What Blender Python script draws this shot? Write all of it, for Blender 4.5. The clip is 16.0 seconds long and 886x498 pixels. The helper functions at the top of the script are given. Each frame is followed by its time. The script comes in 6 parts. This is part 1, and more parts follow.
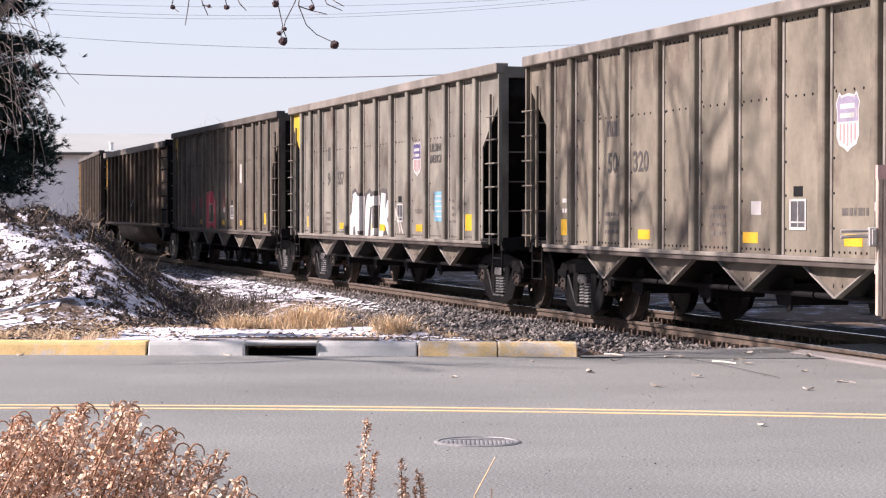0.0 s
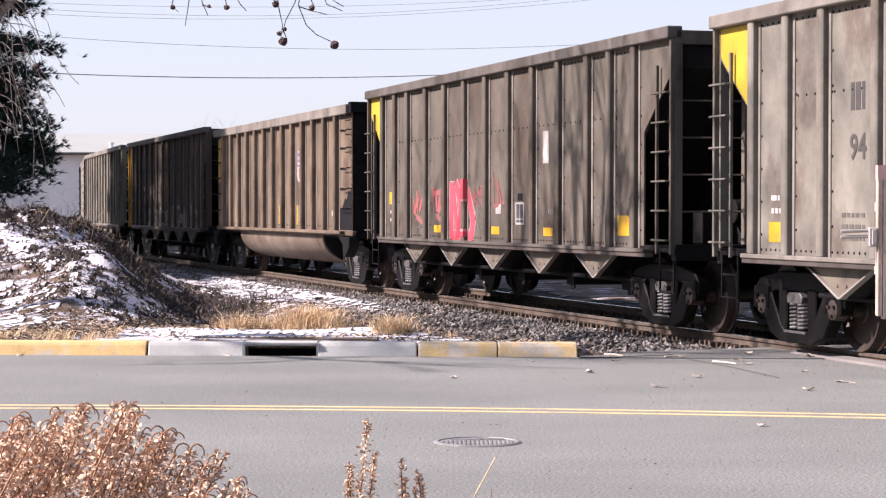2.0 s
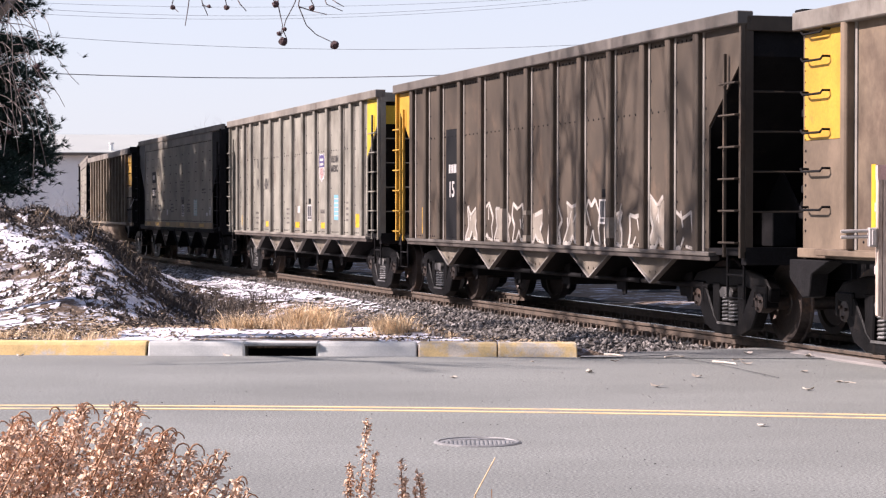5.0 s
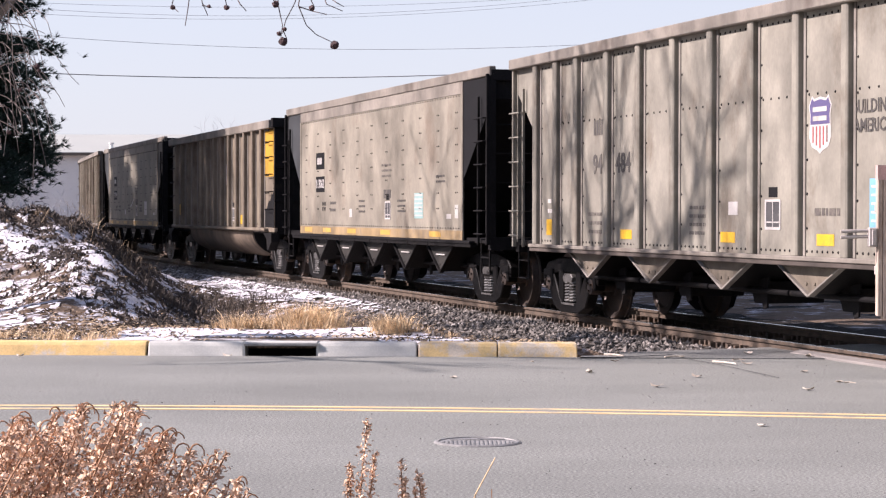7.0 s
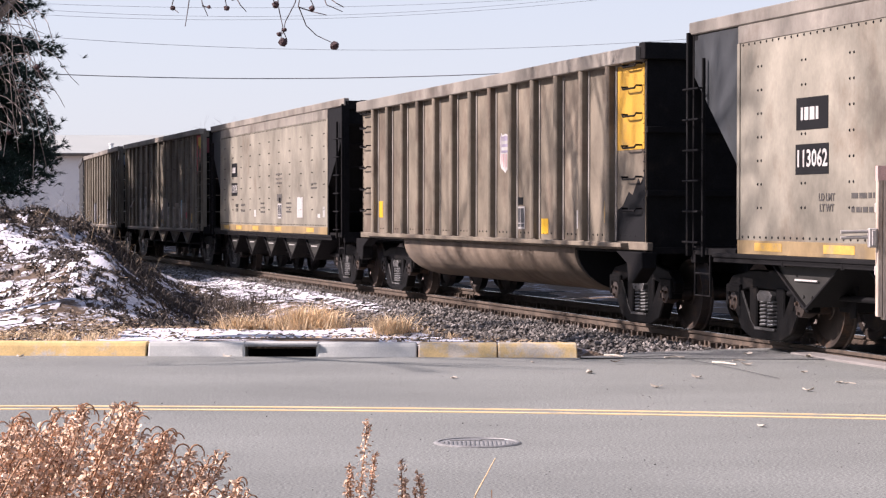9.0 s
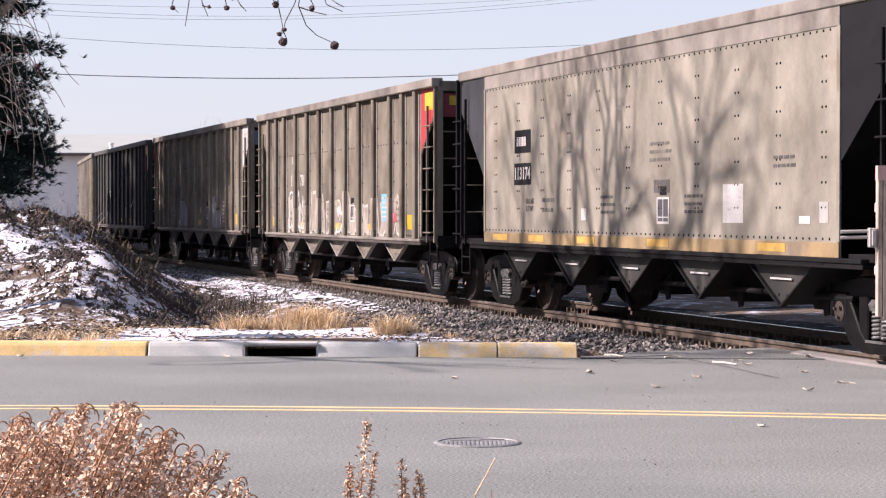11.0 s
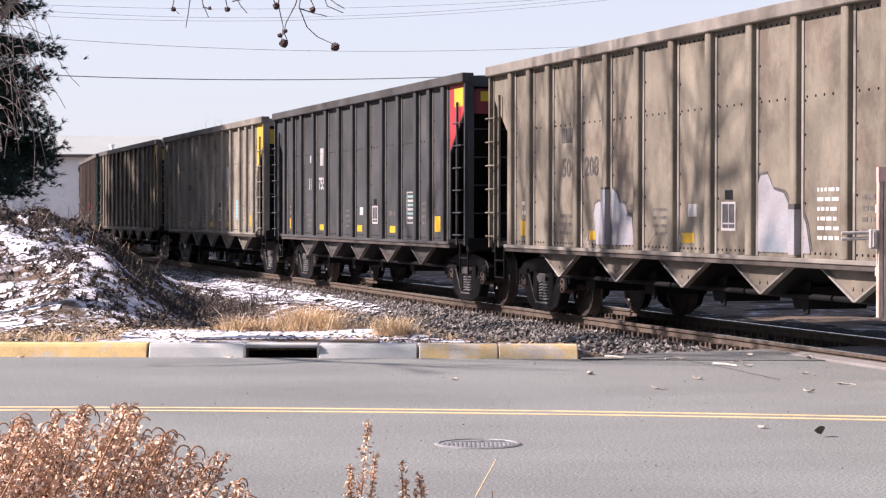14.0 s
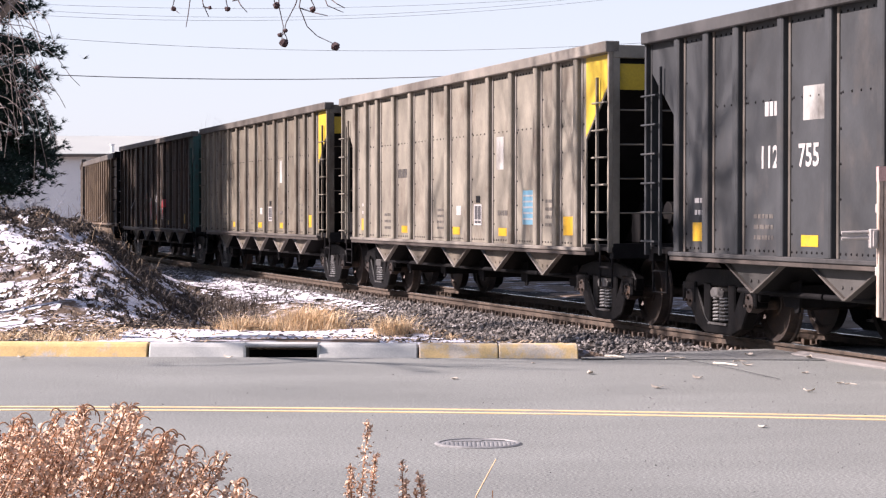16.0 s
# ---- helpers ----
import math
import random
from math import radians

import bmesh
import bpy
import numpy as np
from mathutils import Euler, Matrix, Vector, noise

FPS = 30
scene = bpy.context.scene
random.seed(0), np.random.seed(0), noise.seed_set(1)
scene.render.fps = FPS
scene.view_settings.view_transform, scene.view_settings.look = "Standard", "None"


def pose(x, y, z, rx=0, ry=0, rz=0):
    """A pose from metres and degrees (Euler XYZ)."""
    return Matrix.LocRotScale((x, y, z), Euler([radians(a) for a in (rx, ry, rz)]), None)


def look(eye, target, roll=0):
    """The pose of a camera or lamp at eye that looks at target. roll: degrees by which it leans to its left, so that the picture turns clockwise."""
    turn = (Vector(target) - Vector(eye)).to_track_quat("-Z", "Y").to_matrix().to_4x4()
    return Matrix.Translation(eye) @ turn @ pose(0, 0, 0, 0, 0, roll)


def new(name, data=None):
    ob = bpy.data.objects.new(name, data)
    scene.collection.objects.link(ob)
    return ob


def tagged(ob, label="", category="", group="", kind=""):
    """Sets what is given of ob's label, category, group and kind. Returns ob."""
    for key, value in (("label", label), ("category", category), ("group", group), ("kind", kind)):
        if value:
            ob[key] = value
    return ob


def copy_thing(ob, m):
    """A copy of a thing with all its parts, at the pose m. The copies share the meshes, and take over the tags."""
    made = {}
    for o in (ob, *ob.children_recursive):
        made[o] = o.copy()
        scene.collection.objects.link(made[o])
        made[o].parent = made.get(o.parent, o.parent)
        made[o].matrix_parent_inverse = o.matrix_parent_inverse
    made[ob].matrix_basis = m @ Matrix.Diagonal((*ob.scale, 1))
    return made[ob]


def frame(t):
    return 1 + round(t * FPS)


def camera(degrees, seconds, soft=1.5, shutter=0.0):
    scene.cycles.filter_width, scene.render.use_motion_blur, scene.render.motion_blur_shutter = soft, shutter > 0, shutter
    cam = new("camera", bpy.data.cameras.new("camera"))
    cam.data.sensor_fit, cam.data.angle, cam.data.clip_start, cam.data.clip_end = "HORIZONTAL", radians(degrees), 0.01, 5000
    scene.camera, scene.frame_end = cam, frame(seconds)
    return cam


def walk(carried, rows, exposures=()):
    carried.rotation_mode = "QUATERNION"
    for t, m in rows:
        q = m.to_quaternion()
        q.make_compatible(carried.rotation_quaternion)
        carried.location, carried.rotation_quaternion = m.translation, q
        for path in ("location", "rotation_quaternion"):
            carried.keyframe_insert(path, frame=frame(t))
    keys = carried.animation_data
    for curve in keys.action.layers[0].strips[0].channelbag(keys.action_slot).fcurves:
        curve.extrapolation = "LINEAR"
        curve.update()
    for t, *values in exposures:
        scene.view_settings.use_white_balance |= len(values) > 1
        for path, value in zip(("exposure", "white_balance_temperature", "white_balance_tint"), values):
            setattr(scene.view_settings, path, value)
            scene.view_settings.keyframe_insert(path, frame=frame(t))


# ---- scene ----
cam = camera(23.31, 16.0, soft=1.25)

EYE = Vector((0.0, 0.0, 1.6))


def aim(dx, dy):
    """The camera's pose; dx, dy: its slow settling in thousandths of a degree (turn left, tilt up)."""
    return pose(*EYE, 90 - 1.0076 + dy / 1000, 0, dx / 1000) @ pose(0, 0, 0, 0, 0, 0.06)


walk(cam, [(0.0, aim(0, 0)), (4.0, aim(0, 8)), (8.0, aim(0, 8)), (9.0, aim(0, 24)), (11.5, aim(0, 18)),
           (13.0, aim(3, 30)), (14.5, aim(22, 62)), (16.0, aim(22, 44))],
     exposures=[(t, e, 6430, 26) for t, e in ((0.0, 1.18), (2.5, 1.27), (4.0, 1.25), (6.5, 1.22), (7.5, 1.15), (11.5, 1.15), (13.0, 1.20),
                                              (14.5, 1.23), (15.5, 1.31), (16.0, 1.31))])

# ---- light ----
SUN_UP, SUN_AZ = 34.0, 182.0   # the sun stands to the left of the road, a little behind the camera
world = bpy.data.worlds.new("sky")
scene.world = world
world.use_nodes = True
wn = world.node_tree.nodes
sky = wn.new("ShaderNodeTexSky")
sky.sky_type, sky.sun_disc = "NISHITA", False
sky.sun_elevation = radians(SUN_UP)
sky.sun_rotation = radians(90 - SUN_AZ)
sky.air_density, sky.dust_density, sky.ozone_density, sky.altitude = 1.0, 1.0, 1.5, 300
wl = world.node_tree.links
clear = wn.new("ShaderNodeVectorMath")
clear.operation = "SCALE"
clear.inputs["Scale"].default_value = 0.077
wl.new(sky.outputs[0], clear.inputs[0])
# a thin white winter haze over the blue, thickest low down
where, high, veil, haze = wn.new("ShaderNodeTexCoord"), wn.new("ShaderNodeSeparateXYZ"), wn.new("ShaderNodeMapRange"), wn.new("ShaderNodeMix")
wl.new(where.outputs["Generated"], high.inputs[0])
wl.new(high.outputs["Z"], veil.inputs[0])
veil.inputs[1].default_value, veil.inputs[2].default_value = 0.0, 0.6
veil.inputs[3].default_value, veil.inputs[4].default_value = 0.82, 0.15
haze.data_type = "RGBA"
haze.inputs["B"].default_value = (0.330, 0.367, 0.388, 1)
wl.new(veil.outputs[0], haze.inputs["Factor"])
wl.new(clear.outputs[0], haze.inputs["A"])
wl.new(haze.outputs["Result"], wn["Background"].inputs["Color"])
wn["Background"].inputs["Strength"].default_value = 1.0
sun_dir = Vector((math.cos(radians(SUN_AZ)) * math.cos(radians(SUN_UP)), -math.sin(radians(SUN_AZ)) * -math.cos(radians(SUN_UP)), math.sin(radians(SUN_UP))))
sun = new("sun", bpy.data.lights.new("sun", "SUN"))
sun.data.energy, sun.data.angle, sun.data.color = 4.8, radians(1.0), (1.0, 0.93, 0.84)
sun.matrix_basis = look(sun_dir * 60, (0, 0, 0))

# ---- materials ----


def mat(name, base, rough=0.7, metal=0.0, vary=0.25, scale=3.0, fine=60.0, bump=0.15, second=None, amount=0.5, stretch=(1, 1, 1),
        sharp=0.0, rand=0.0, island=0.0, dist=0.01, spec=0.5, grain=None):
    """A worn surface: base colour with broad stains and fine grain, and a second colour in patches."""
    m = bpy.data.materials.new(name)
    m.use_nodes = True
    n, l = m.node_tree.nodes, m.node_tree.links
    b = n["Principled BSDF"]
    b.inputs["Metallic"].default_value = metal
    b.inputs["Specular IOR Level"].default_value = spec
    co = n.new("ShaderNodeTexCoord")
    mp = n.new("ShaderNodeMapping")
    mp.inputs["Scale"].default_value = stretch
    l.new(co.outputs["Object"], mp.inputs["Vector"])
    a = n.new("ShaderNodeTexNoise")
    a.inputs["Scale"].default_value, a.inputs["Detail"].default_value, a.inputs["Roughness"].default_value = scale, 5, 0.62
    g = n.new("ShaderNodeTexNoise")
    g.inputs["Scale"].default_value, g.inputs["Detail"].default_value = fine, 3
    for t in (a, g):
        l.new(mp.outputs[0], t.inputs["Vector"])
    info = n.new("ShaderNodeObjectInfo")
    if rand or second:   # repeats of a part differ
        off = n.new("ShaderNodeVectorMath")
        off.operation = "ADD"
        sc = n.new("ShaderNodeMath")
        sc.operation = "MULTIPLY"
        sc.inputs[1].default_value = 37.0
        l.new(info.outputs["Random"], sc.inputs[0])
        l.new(co.outputs["Object"], off.inputs[0])
        l.new(sc.outputs[0], off.inputs[1])
        l.new(off.outputs[0], mp.inputs["Vector"])
    ramp = n.new("ShaderNodeMapRange")
    ramp.inputs[1].default_value, ramp.inputs[2].default_value = 0.5 - 0.22 * (1 - sharp), 0.5 + 0.22 * (1 - sharp)
    ramp.inputs[3].default_value, ramp.inputs[4].default_value = 1 - vary, 1 + vary
    l.new(a.outputs["Fac"], ramp.inputs[0])
    ramp2 = n.new("ShaderNodeMapRange")
    ramp2.inputs[1].default_value, ramp2.inputs[2].default_value = 0.3, 0.7
    ramp2.inputs[3].default_value, ramp2.inputs[4].default_value = 1 - (grain or vary * 0.6), 1 + (grain or vary * 0.6)
    l.new(g.outputs["Fac"], ramp2.inputs[0])
    mul = n.new("ShaderNodeMath")
    mul.operation = "MULTIPLY"
    l.new(ramp.outputs[0], mul.inputs[0])
    l.new(ramp2.outputs[0], mul.inputs[1])
    last = mul.outputs[0]
    for way, src in ((rand, info.outputs["Random"]), (island, n.new("ShaderNodeNewGeometry").outputs["Random Per Island"])):
        if way:
            r = n.new("ShaderNodeMapRange")
            r.inputs[3].default_value, r.inputs[4].default_value = 1 - way, 1 + way
            l.new(src, r.inputs[0])
            x = n.new("ShaderNodeMath")
            x.operation = "MULTIPLY"
            l.new(last, x.inputs[0])
            l.new(r.outputs[0], x.inputs[1])
            last = x.outputs[0]
    col = n.new("ShaderNodeRGB")
    col.outputs[0].default_value = (*base, 1)
    colour = col.outputs[0]
    if second:
        c2 = n.new("ShaderNodeMix")
        c2.data_type = "RGBA"
        s = n.new("ShaderNodeTexNoise")
        s.inputs["Scale"].default_value, s.inputs["Detail"].default_value, s.inputs["Roughness"].default_value = scale * 0.7, 6, 0.7
        l.new(mp.outputs[0], s.inputs["Vector"])
        f = n.new("ShaderNodeMapRange")
        f.inputs[1].default_value, f.inputs[2].default_value = 0.72 - amount * 0.45, 0.86 - amount * 0.45
        l.new(s.outputs["Fac"], f.inputs[0])
        l.new(f.outputs[0], c2.inputs["Factor"])
        l.new(colour, c2.inputs["A"])
        c2.inputs["B"].default_value = (*second, 1)
        colour = c2.outputs["Result"]
    sc = n.new("ShaderNodeVectorMath")
    sc.operation = "SCALE"
    l.new(colour, sc.inputs[0])
    l.new(last, sc.inputs["Scale"])
    l.new(sc.outputs[0], b.inputs["Base Color"])
    rr = n.new("ShaderNodeMapRange")
    rr.inputs[3].default_value, rr.inputs[4].default_value = max(0.05, rough - 0.12), min(1, rough + 0.12)
    l.new(a.outputs["Fac"], rr.inputs[0])
    l.new(rr.outputs[0], b.inputs["Roughness"])
    if bump:
        bp = n.new("ShaderNodeBump")
        bp.inputs["Strength"].default_value, bp.inputs["Distance"].default_value = bump, dist
        l.new(g.outputs["Fac"], bp.inputs["Height"])
        l.new(bp.outputs[0], b.inputs["Normal"])
    return m


def paint(name, base, dirt=(0.10, 0.075, 0.055), amount=0.45, rough=0.65, vary=0.46):
    """Weathered car paint: dust and rust in streaks that run down the side."""
    return mat(name, base, rough, 0.0, vary, 1.25, 26.0, 0.06, dirt, amount, (1, 1, 0.75), rand=0.04, dist=0.005, spec=0.3, grain=0.06)


# near-black steel for car ends, chutes, underframes and small fittings
STEEL_DARK = mat("near_black_steel", (0.009, 0.0085, 0.009), 0.7, 0.0, 0.35, 4, 50, 0.25, (0.017, 0.014, 0.012), 0.35, spec=0.08)
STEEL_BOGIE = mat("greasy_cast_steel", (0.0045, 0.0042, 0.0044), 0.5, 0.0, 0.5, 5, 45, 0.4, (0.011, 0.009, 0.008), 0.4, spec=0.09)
STEEL_SPRING = mat("worn_spring_steel", (0.16, 0.155, 0.15), 0.3, 0.55, 0.4, 6, 60, 0.2, (0.018, 0.015, 0.013), 0.45)
STEEL_BRIGHT = mat("polished_rail_steel", (0.55, 0.54, 0.52), 0.25, 0.9, 0.2, 3, 60, 0.05)
WHEEL = mat("wheel_steel", (0.05, 0.038, 0.032), 0.5, 0.4, 0.35, 4, 40, 0.2, (0.11, 0.065, 0.04), 0.4)
RUST = mat("rusty_rail", (0.080, 0.056, 0.040), 0.8, 0.1, 0.4, 6, 70, 0.3, (0.042, 0.031, 0.023), 0.45)
YELLOW = mat("reflective_yellow", (0.50, 0.29, 0.012), 0.45, 0, 0.15, 5, 60, 0.05, (0.22, 0.15, 0.06), 0.28)
WHITE = mat("white_decal", (0.38, 0.36, 0.345), 0.5, 0, 0.12, 6, 60, 0.05, (0.17, 0.15, 0.13), 0.3)
BLUE = mat("blue_decal", (0.13, 0.30, 0.40), 0.5, 0, 0.12, 6, 60, 0.05, (0.2, 0.2, 0.2), 0.2)
TEAL = mat("pale_sea_green_decal", (0.20, 0.32, 0.31), 0.5, 0, 0.12, 6, 60, 0.05, (0.25, 0.27, 0.25), 0.3)
FADED_NAVY = mat("faded_violet_paint", (0.20, 0.17, 0.23), 0.6, 0, 0.2, 6, 60, 0.05, (0.26, 0.23, 0.23), 0.4)
NAVY = mat("navy_paint", (0.075, 0.062, 0.145), 0.5, 0, 0.15, 6, 60, 0.05)
RED = mat("red_paint", (0.34, 0.025, 0.03), 0.5, 0, 0.2, 3, 60, 0.05, (0.15, 0.04, 0.035), 0.3)
DULL_RED = mat("dull_dark_red_paint", (0.16, 0.018, 0.025), 0.6, 0, 0.25, 3, 60, 0.05, (0.06, 0.02, 0.02), 0.4)
FADED_RED = mat("faded_red_spray", (0.27, 0.06, 0.058), 0.7, 0, 0.3, 2, 40, 0.05, (0.10, 0.07, 0.06), 0.5)
BLACK = mat("black_paint_and_shade", (0.008, 0.008, 0.009), 0.7, 0, 0.25, 4, 60, 0.05, spec=0.12)
SLATEBLACK = mat("worn_dark_plate", (0.045, 0.044, 0.046), 0.6, 0, 0.3, 8, 60, 0.05, (0.10, 0.095, 0.09), 0.35)
STENCIL = mat("faded_black_stencil", (0.04, 0.036, 0.033), 0.7, 0, 0.3, 12, 90, 0.05, (0.09, 0.078, 0.065), 0.45)
GREEN = mat("green_paint", (0.01, 0.05, 0.042), 0.6, 0, 0.25, 3, 50, 0.08, (0.025, 0.025, 0.02), 0.35)
SPRAY = mat("white_spray_paint", (0.42, 0.41, 0.41), 0.6, 0, 0.12, 3, 50, 0.05)
PALE_SPRAY = mat("pale_worn_spray_paint", (0.33, 0.30, 0.265), 0.7, 0, 0.2, 3, 50, 0.05, (0.20, 0.17, 0.14), 0.4)
CLOUD = mat("pale_blue_white_spray_paint", (0.215, 0.205, 0.215), 0.6, 0, 0.2, 1.5, 50, 0.05, (0.165, 0.19, 0.215), 0.45)
SPRAYRED = mat("pinkish_red_spray_paint", (0.44, 0.05, 0.075), 0.6, 0, 0.15, 2, 50, 0.05, (0.30, 0.05, 0.06), 0.3)
PINK = mat("pale_pink_spray_edge", (0.40, 0.20, 0.20), 0.6, 0, 0.15, 2, 50, 0.05)
STENCIL_FAINT = mat("worn_away_stencil", (0.065, 0.057, 0.05), 0.7, 0, 0.3, 12, 90, 0.05, (0.11, 0.095, 0.08), 0.55)
FADED_YELLOW = mat("faded_yellow_strip", (0.40, 0.24, 0.045), 0.6, 0, 0.2, 6, 60, 0.05, (0.26, 0.19, 0.11), 0.4)

# ---- mesh tools ----


class Shape:
    """Collects solids into one mesh."""

    def __init__(self):
        self.v, self.f = [], []

    def solid(self, pts, faces):
        k = len(self.v)
        self.v += [tuple(p) for p in pts]
        self.f += [tuple(i + k for i in f) for f in faces]
        return self

    def box(self, x0, x1, y0, y1, z0, z1):
        return self.solid([(x, y, z) for x in (x0, x1) for y in (y0, y1) for z in (z0, z1)],
                          [(0, 1, 3, 2), (4, 6, 7, 5), (0, 4, 5, 1), (2, 3, 7, 6), (0, 2, 6, 4), (1, 5, 7, 3)])

    def extrude(self, outline, axis, a, b):
        """An outline in the two other axes (in xyz order), drawn out along axis from a to b."""
        n = len(outline)

        def at(p, d):
            q = list(p)
            q.insert(axis, d)
            return q
        return self.solid([at(p, a) for p in outline] + [at(p, b) for p in outline],
                          [tuple(range(n)), tuple(range(2 * n - 1, n - 1, -1))] + [(i, i + n, (i + 1) % n + n, (i + 1) % n) for i in range(n)])

    def rod(self, p, q, r, n=6, r2=None):
        p, q = Vector(p), Vector(q)
        d = (q - p).normalized()
        u = d.orthogonal().normalized()
        w = d.cross(u)
        r2 = r if r2 is None else r2
        ring = [(math.cos(2 * math.pi * i / n), math.sin(2 * math.pi * i / n)) for i in range(n)]
        return self.solid([p + r * (c * u + s * w) for c, s in ring] + [q + r2 * (c * u + s * w) for c, s in ring],
                          [tuple(range(n)), tuple(range(2 * n - 1, n - 1, -1))] + [(i, i + n, (i + 1) % n + n, (i + 1) % n) for i in range(n)])

    def path(self, pts, r, n=6, r2=None):
        """A tube through the points, tapering from r to r2."""
        r2 = r if r2 is None else r2
        pts = [Vector(p) for p in pts]
        k, m = len(self.v), len(pts)
        u = None
        for i, p in enumerate(pts):
            d = (pts[min(i + 1, m - 1)] - pts[max(i - 1, 0)]).normalized()
            u = d.orthogonal().normalized() if u is None else (u - d * u.dot(d)).normalized()
            w = d.cross(u)
            q = r + (r2 - r) * i / (m - 1)
            self.v += [tuple(p + q * (math.cos(2 * math.pi * j / n) * u + math.sin(2 * math.pi * j / n) * w)) for j in range(n)]
        self.f += [(k + i * n + j, k + i * n + (j + 1) % n, k + (i + 1) * n + (j + 1) % n, k + (i + 1) * n + j) for i in range(m - 1) for j in range(n)]
        self.f += [tuple(k + j for j in range(n)), tuple(k + (m - 1) * n + j for j in reversed(range(n)))]
        return self

    def lathe(self, prof, axis_y=True, n=28):
        """(offset, radius) pairs turned about the y axis."""
        k, m = len(self.v), len(prof)
        for i in range(n):
            a = 2 * math.pi * i / n
            self.v += [(r * math.cos(a), y, r * math.sin(a)) for y, r in prof]
        for i in range(n):
            j = (i + 1) % n
            self.f += [(k + i * m + q, k + i * m + q + 1, k + j * m + q + 1, k + j * m + q) for q in range(m - 1)]
        self.f += [tuple(k + i * m for i in range(n)), tuple(k + i * m + m - 1 for i in reversed(range(n)))]
        return self

    def mesh(self, name, bevel=0.0, smooth=False):
        me = bpy.data.meshes.new(name)
        me.from_pydata(self.v, [], self.f)
        bm = bmesh.new()
        bm.from_mesh(me)
        bmesh.ops.recalc_face_normals(bm, faces=bm.faces)
        if bevel:
            sharp = [e for e in bm.edges if len(e.link_faces) == 2 and e.calc_face_angle(0) > 0.6]
            bmesh.ops.bevel(bm, geom=sharp, offset=bevel, segments=1, affect="EDGES", clamp_overlap=True)
        for f in bm.faces:
            f.smooth = smooth
        bm.to_mesh(me)
        bm.free()
        return me


def part(name, me, material, parent=None, label="", at=None):
    """Links a mesh as one object, under a thing or a part; its material belongs to the object."""
    ob = new(name, me)
    if not me.materials:
        me.materials.append(None)
    ob.material_slots[0].link = "OBJECT"
    ob.material_slots[0].material = material
    if parent:
        ob.parent = parent
    if at is not None:
        ob.matrix_basis = at
    if label:
        ob["label"] = label
    return ob


MESHES = {}


def once(key, make):
    if key not in MESHES:
        MESHES[key] = make()
    return MESHES[key]


def letters(text, size):
    """Flat raised lettering in the built-in font, reading along x, standing in z, facing -y."""
    cu = bpy.data.curves.new("letters", "FONT")
    cu.body, cu.size, cu.extrude, cu.align_x, cu.align_y = text, size, 0.002, "CENTER", "CENTER"
    cu.resolution_u, cu.offset = 2, size * 0.02
    ob = new("letters", cu)
    bpy.context.view_layer.update()
    me = bpy.data.meshes.new_from_object(ob.evaluated_get(bpy.context.evaluated_depsgraph_get()))
    bpy.data.objects.remove(ob)
    bpy.data.curves.remove(cu)
    me.materials.clear()
    me.transform(Matrix.Rotation(radians(90), 4, "X"))
    return me


# ---- the railway line ----
HEAD = 0.2827
ALONG = Vector((math.sin(HEAD), -math.cos(HEAD), 0))
ASIDE = Vector((math.cos(HEAD), math.sin(HEAD), 0))
RAIL_TOP = 0.10
ORIGIN = Vector((2.143, 28.0, RAIL_TOP)) + 1.6 * ASIDE


CURVE, RADIUS = -45.0, 250.0   # beyond this point the line bends away to the right


def on_track(s, side=0.0, z=0.0):
    if s >= CURVE:
        return ORIGIN + s * ALONG + side * ASIDE + Vector((0, 0, z))
    u = (CURVE - s) / RADIUS
    r = RADIUS - side
    return ORIGIN + CURVE * ALONG + RADIUS * ASIDE - r * math.cos(u) * ASIDE - r * math.sin(u) * ALONG + Vector((0, 0, z))


def sweep(shape, prof, stations):
    """A profile of (side, height) drawn along the line."""
    n, k = len(prof), len(shape.v)
    for s in stations:
        shape.v += [tuple(on_track(s, a, b)) for a, b in prof]
    m = len(stations)
    shape.f += [(k + i * n + j, k + i * n + (j + 1) % n, k + (i + 1) * n + (j + 1) % n, k + (i + 1) * n + j) for i in range(m - 1) for j in range(n)]
    shape.f += [tuple(k + j for j in range(n)), tuple(k + (m - 1) * n + j for j in reversed(range(n)))]
    return shape

# ---- railway cars ----
ZTOP = 3.75
RIBS_H = [0, 1.14, 2.28, 3.42, 4.6, 5.45, 6.32]
RIBS_H = [x - 0.12 for x in sorted({s * x for x in RIBS_H for s in (1, -1)})]
RIBS_T = [(i - 6) * 1.03 for i in range(13)]
CHUTES = [-4.5, -2.25, 0, 2.25, 4.5]
YS = 1.50             # side sheets stand this far from the middle


def side_hopper(smooth=False):
    s = Shape()
    zt, zb = ZTOP - 0.12, 1.03
    if smooth:
        return s.extrude([(-6.12, zb), (6.0, zb), (6.0, zt), (-6.12, zt)], 1, -YS, -YS + 0.02).mesh("side_sheet")
    out = [(-6.45, zb), (6.45, zb), (6.45, 2.5), (7.42, 3.25), (7.42, zt), (-7.42, zt), (-7.42, 3.25), (-6.45, 2.5)]
    s.extrude(out, 1, -YS, -YS + 0.02)
    return s.mesh("side_sheet")


def side_tub():
    return Shape().extrude([(-7.3, 1.10), (7.3, 1.10), (7.3, ZTOP - 0.33), (-7.3, ZTOP - 0.33)], 1, -YS, -YS + 0.02).mesh("side_sheet")


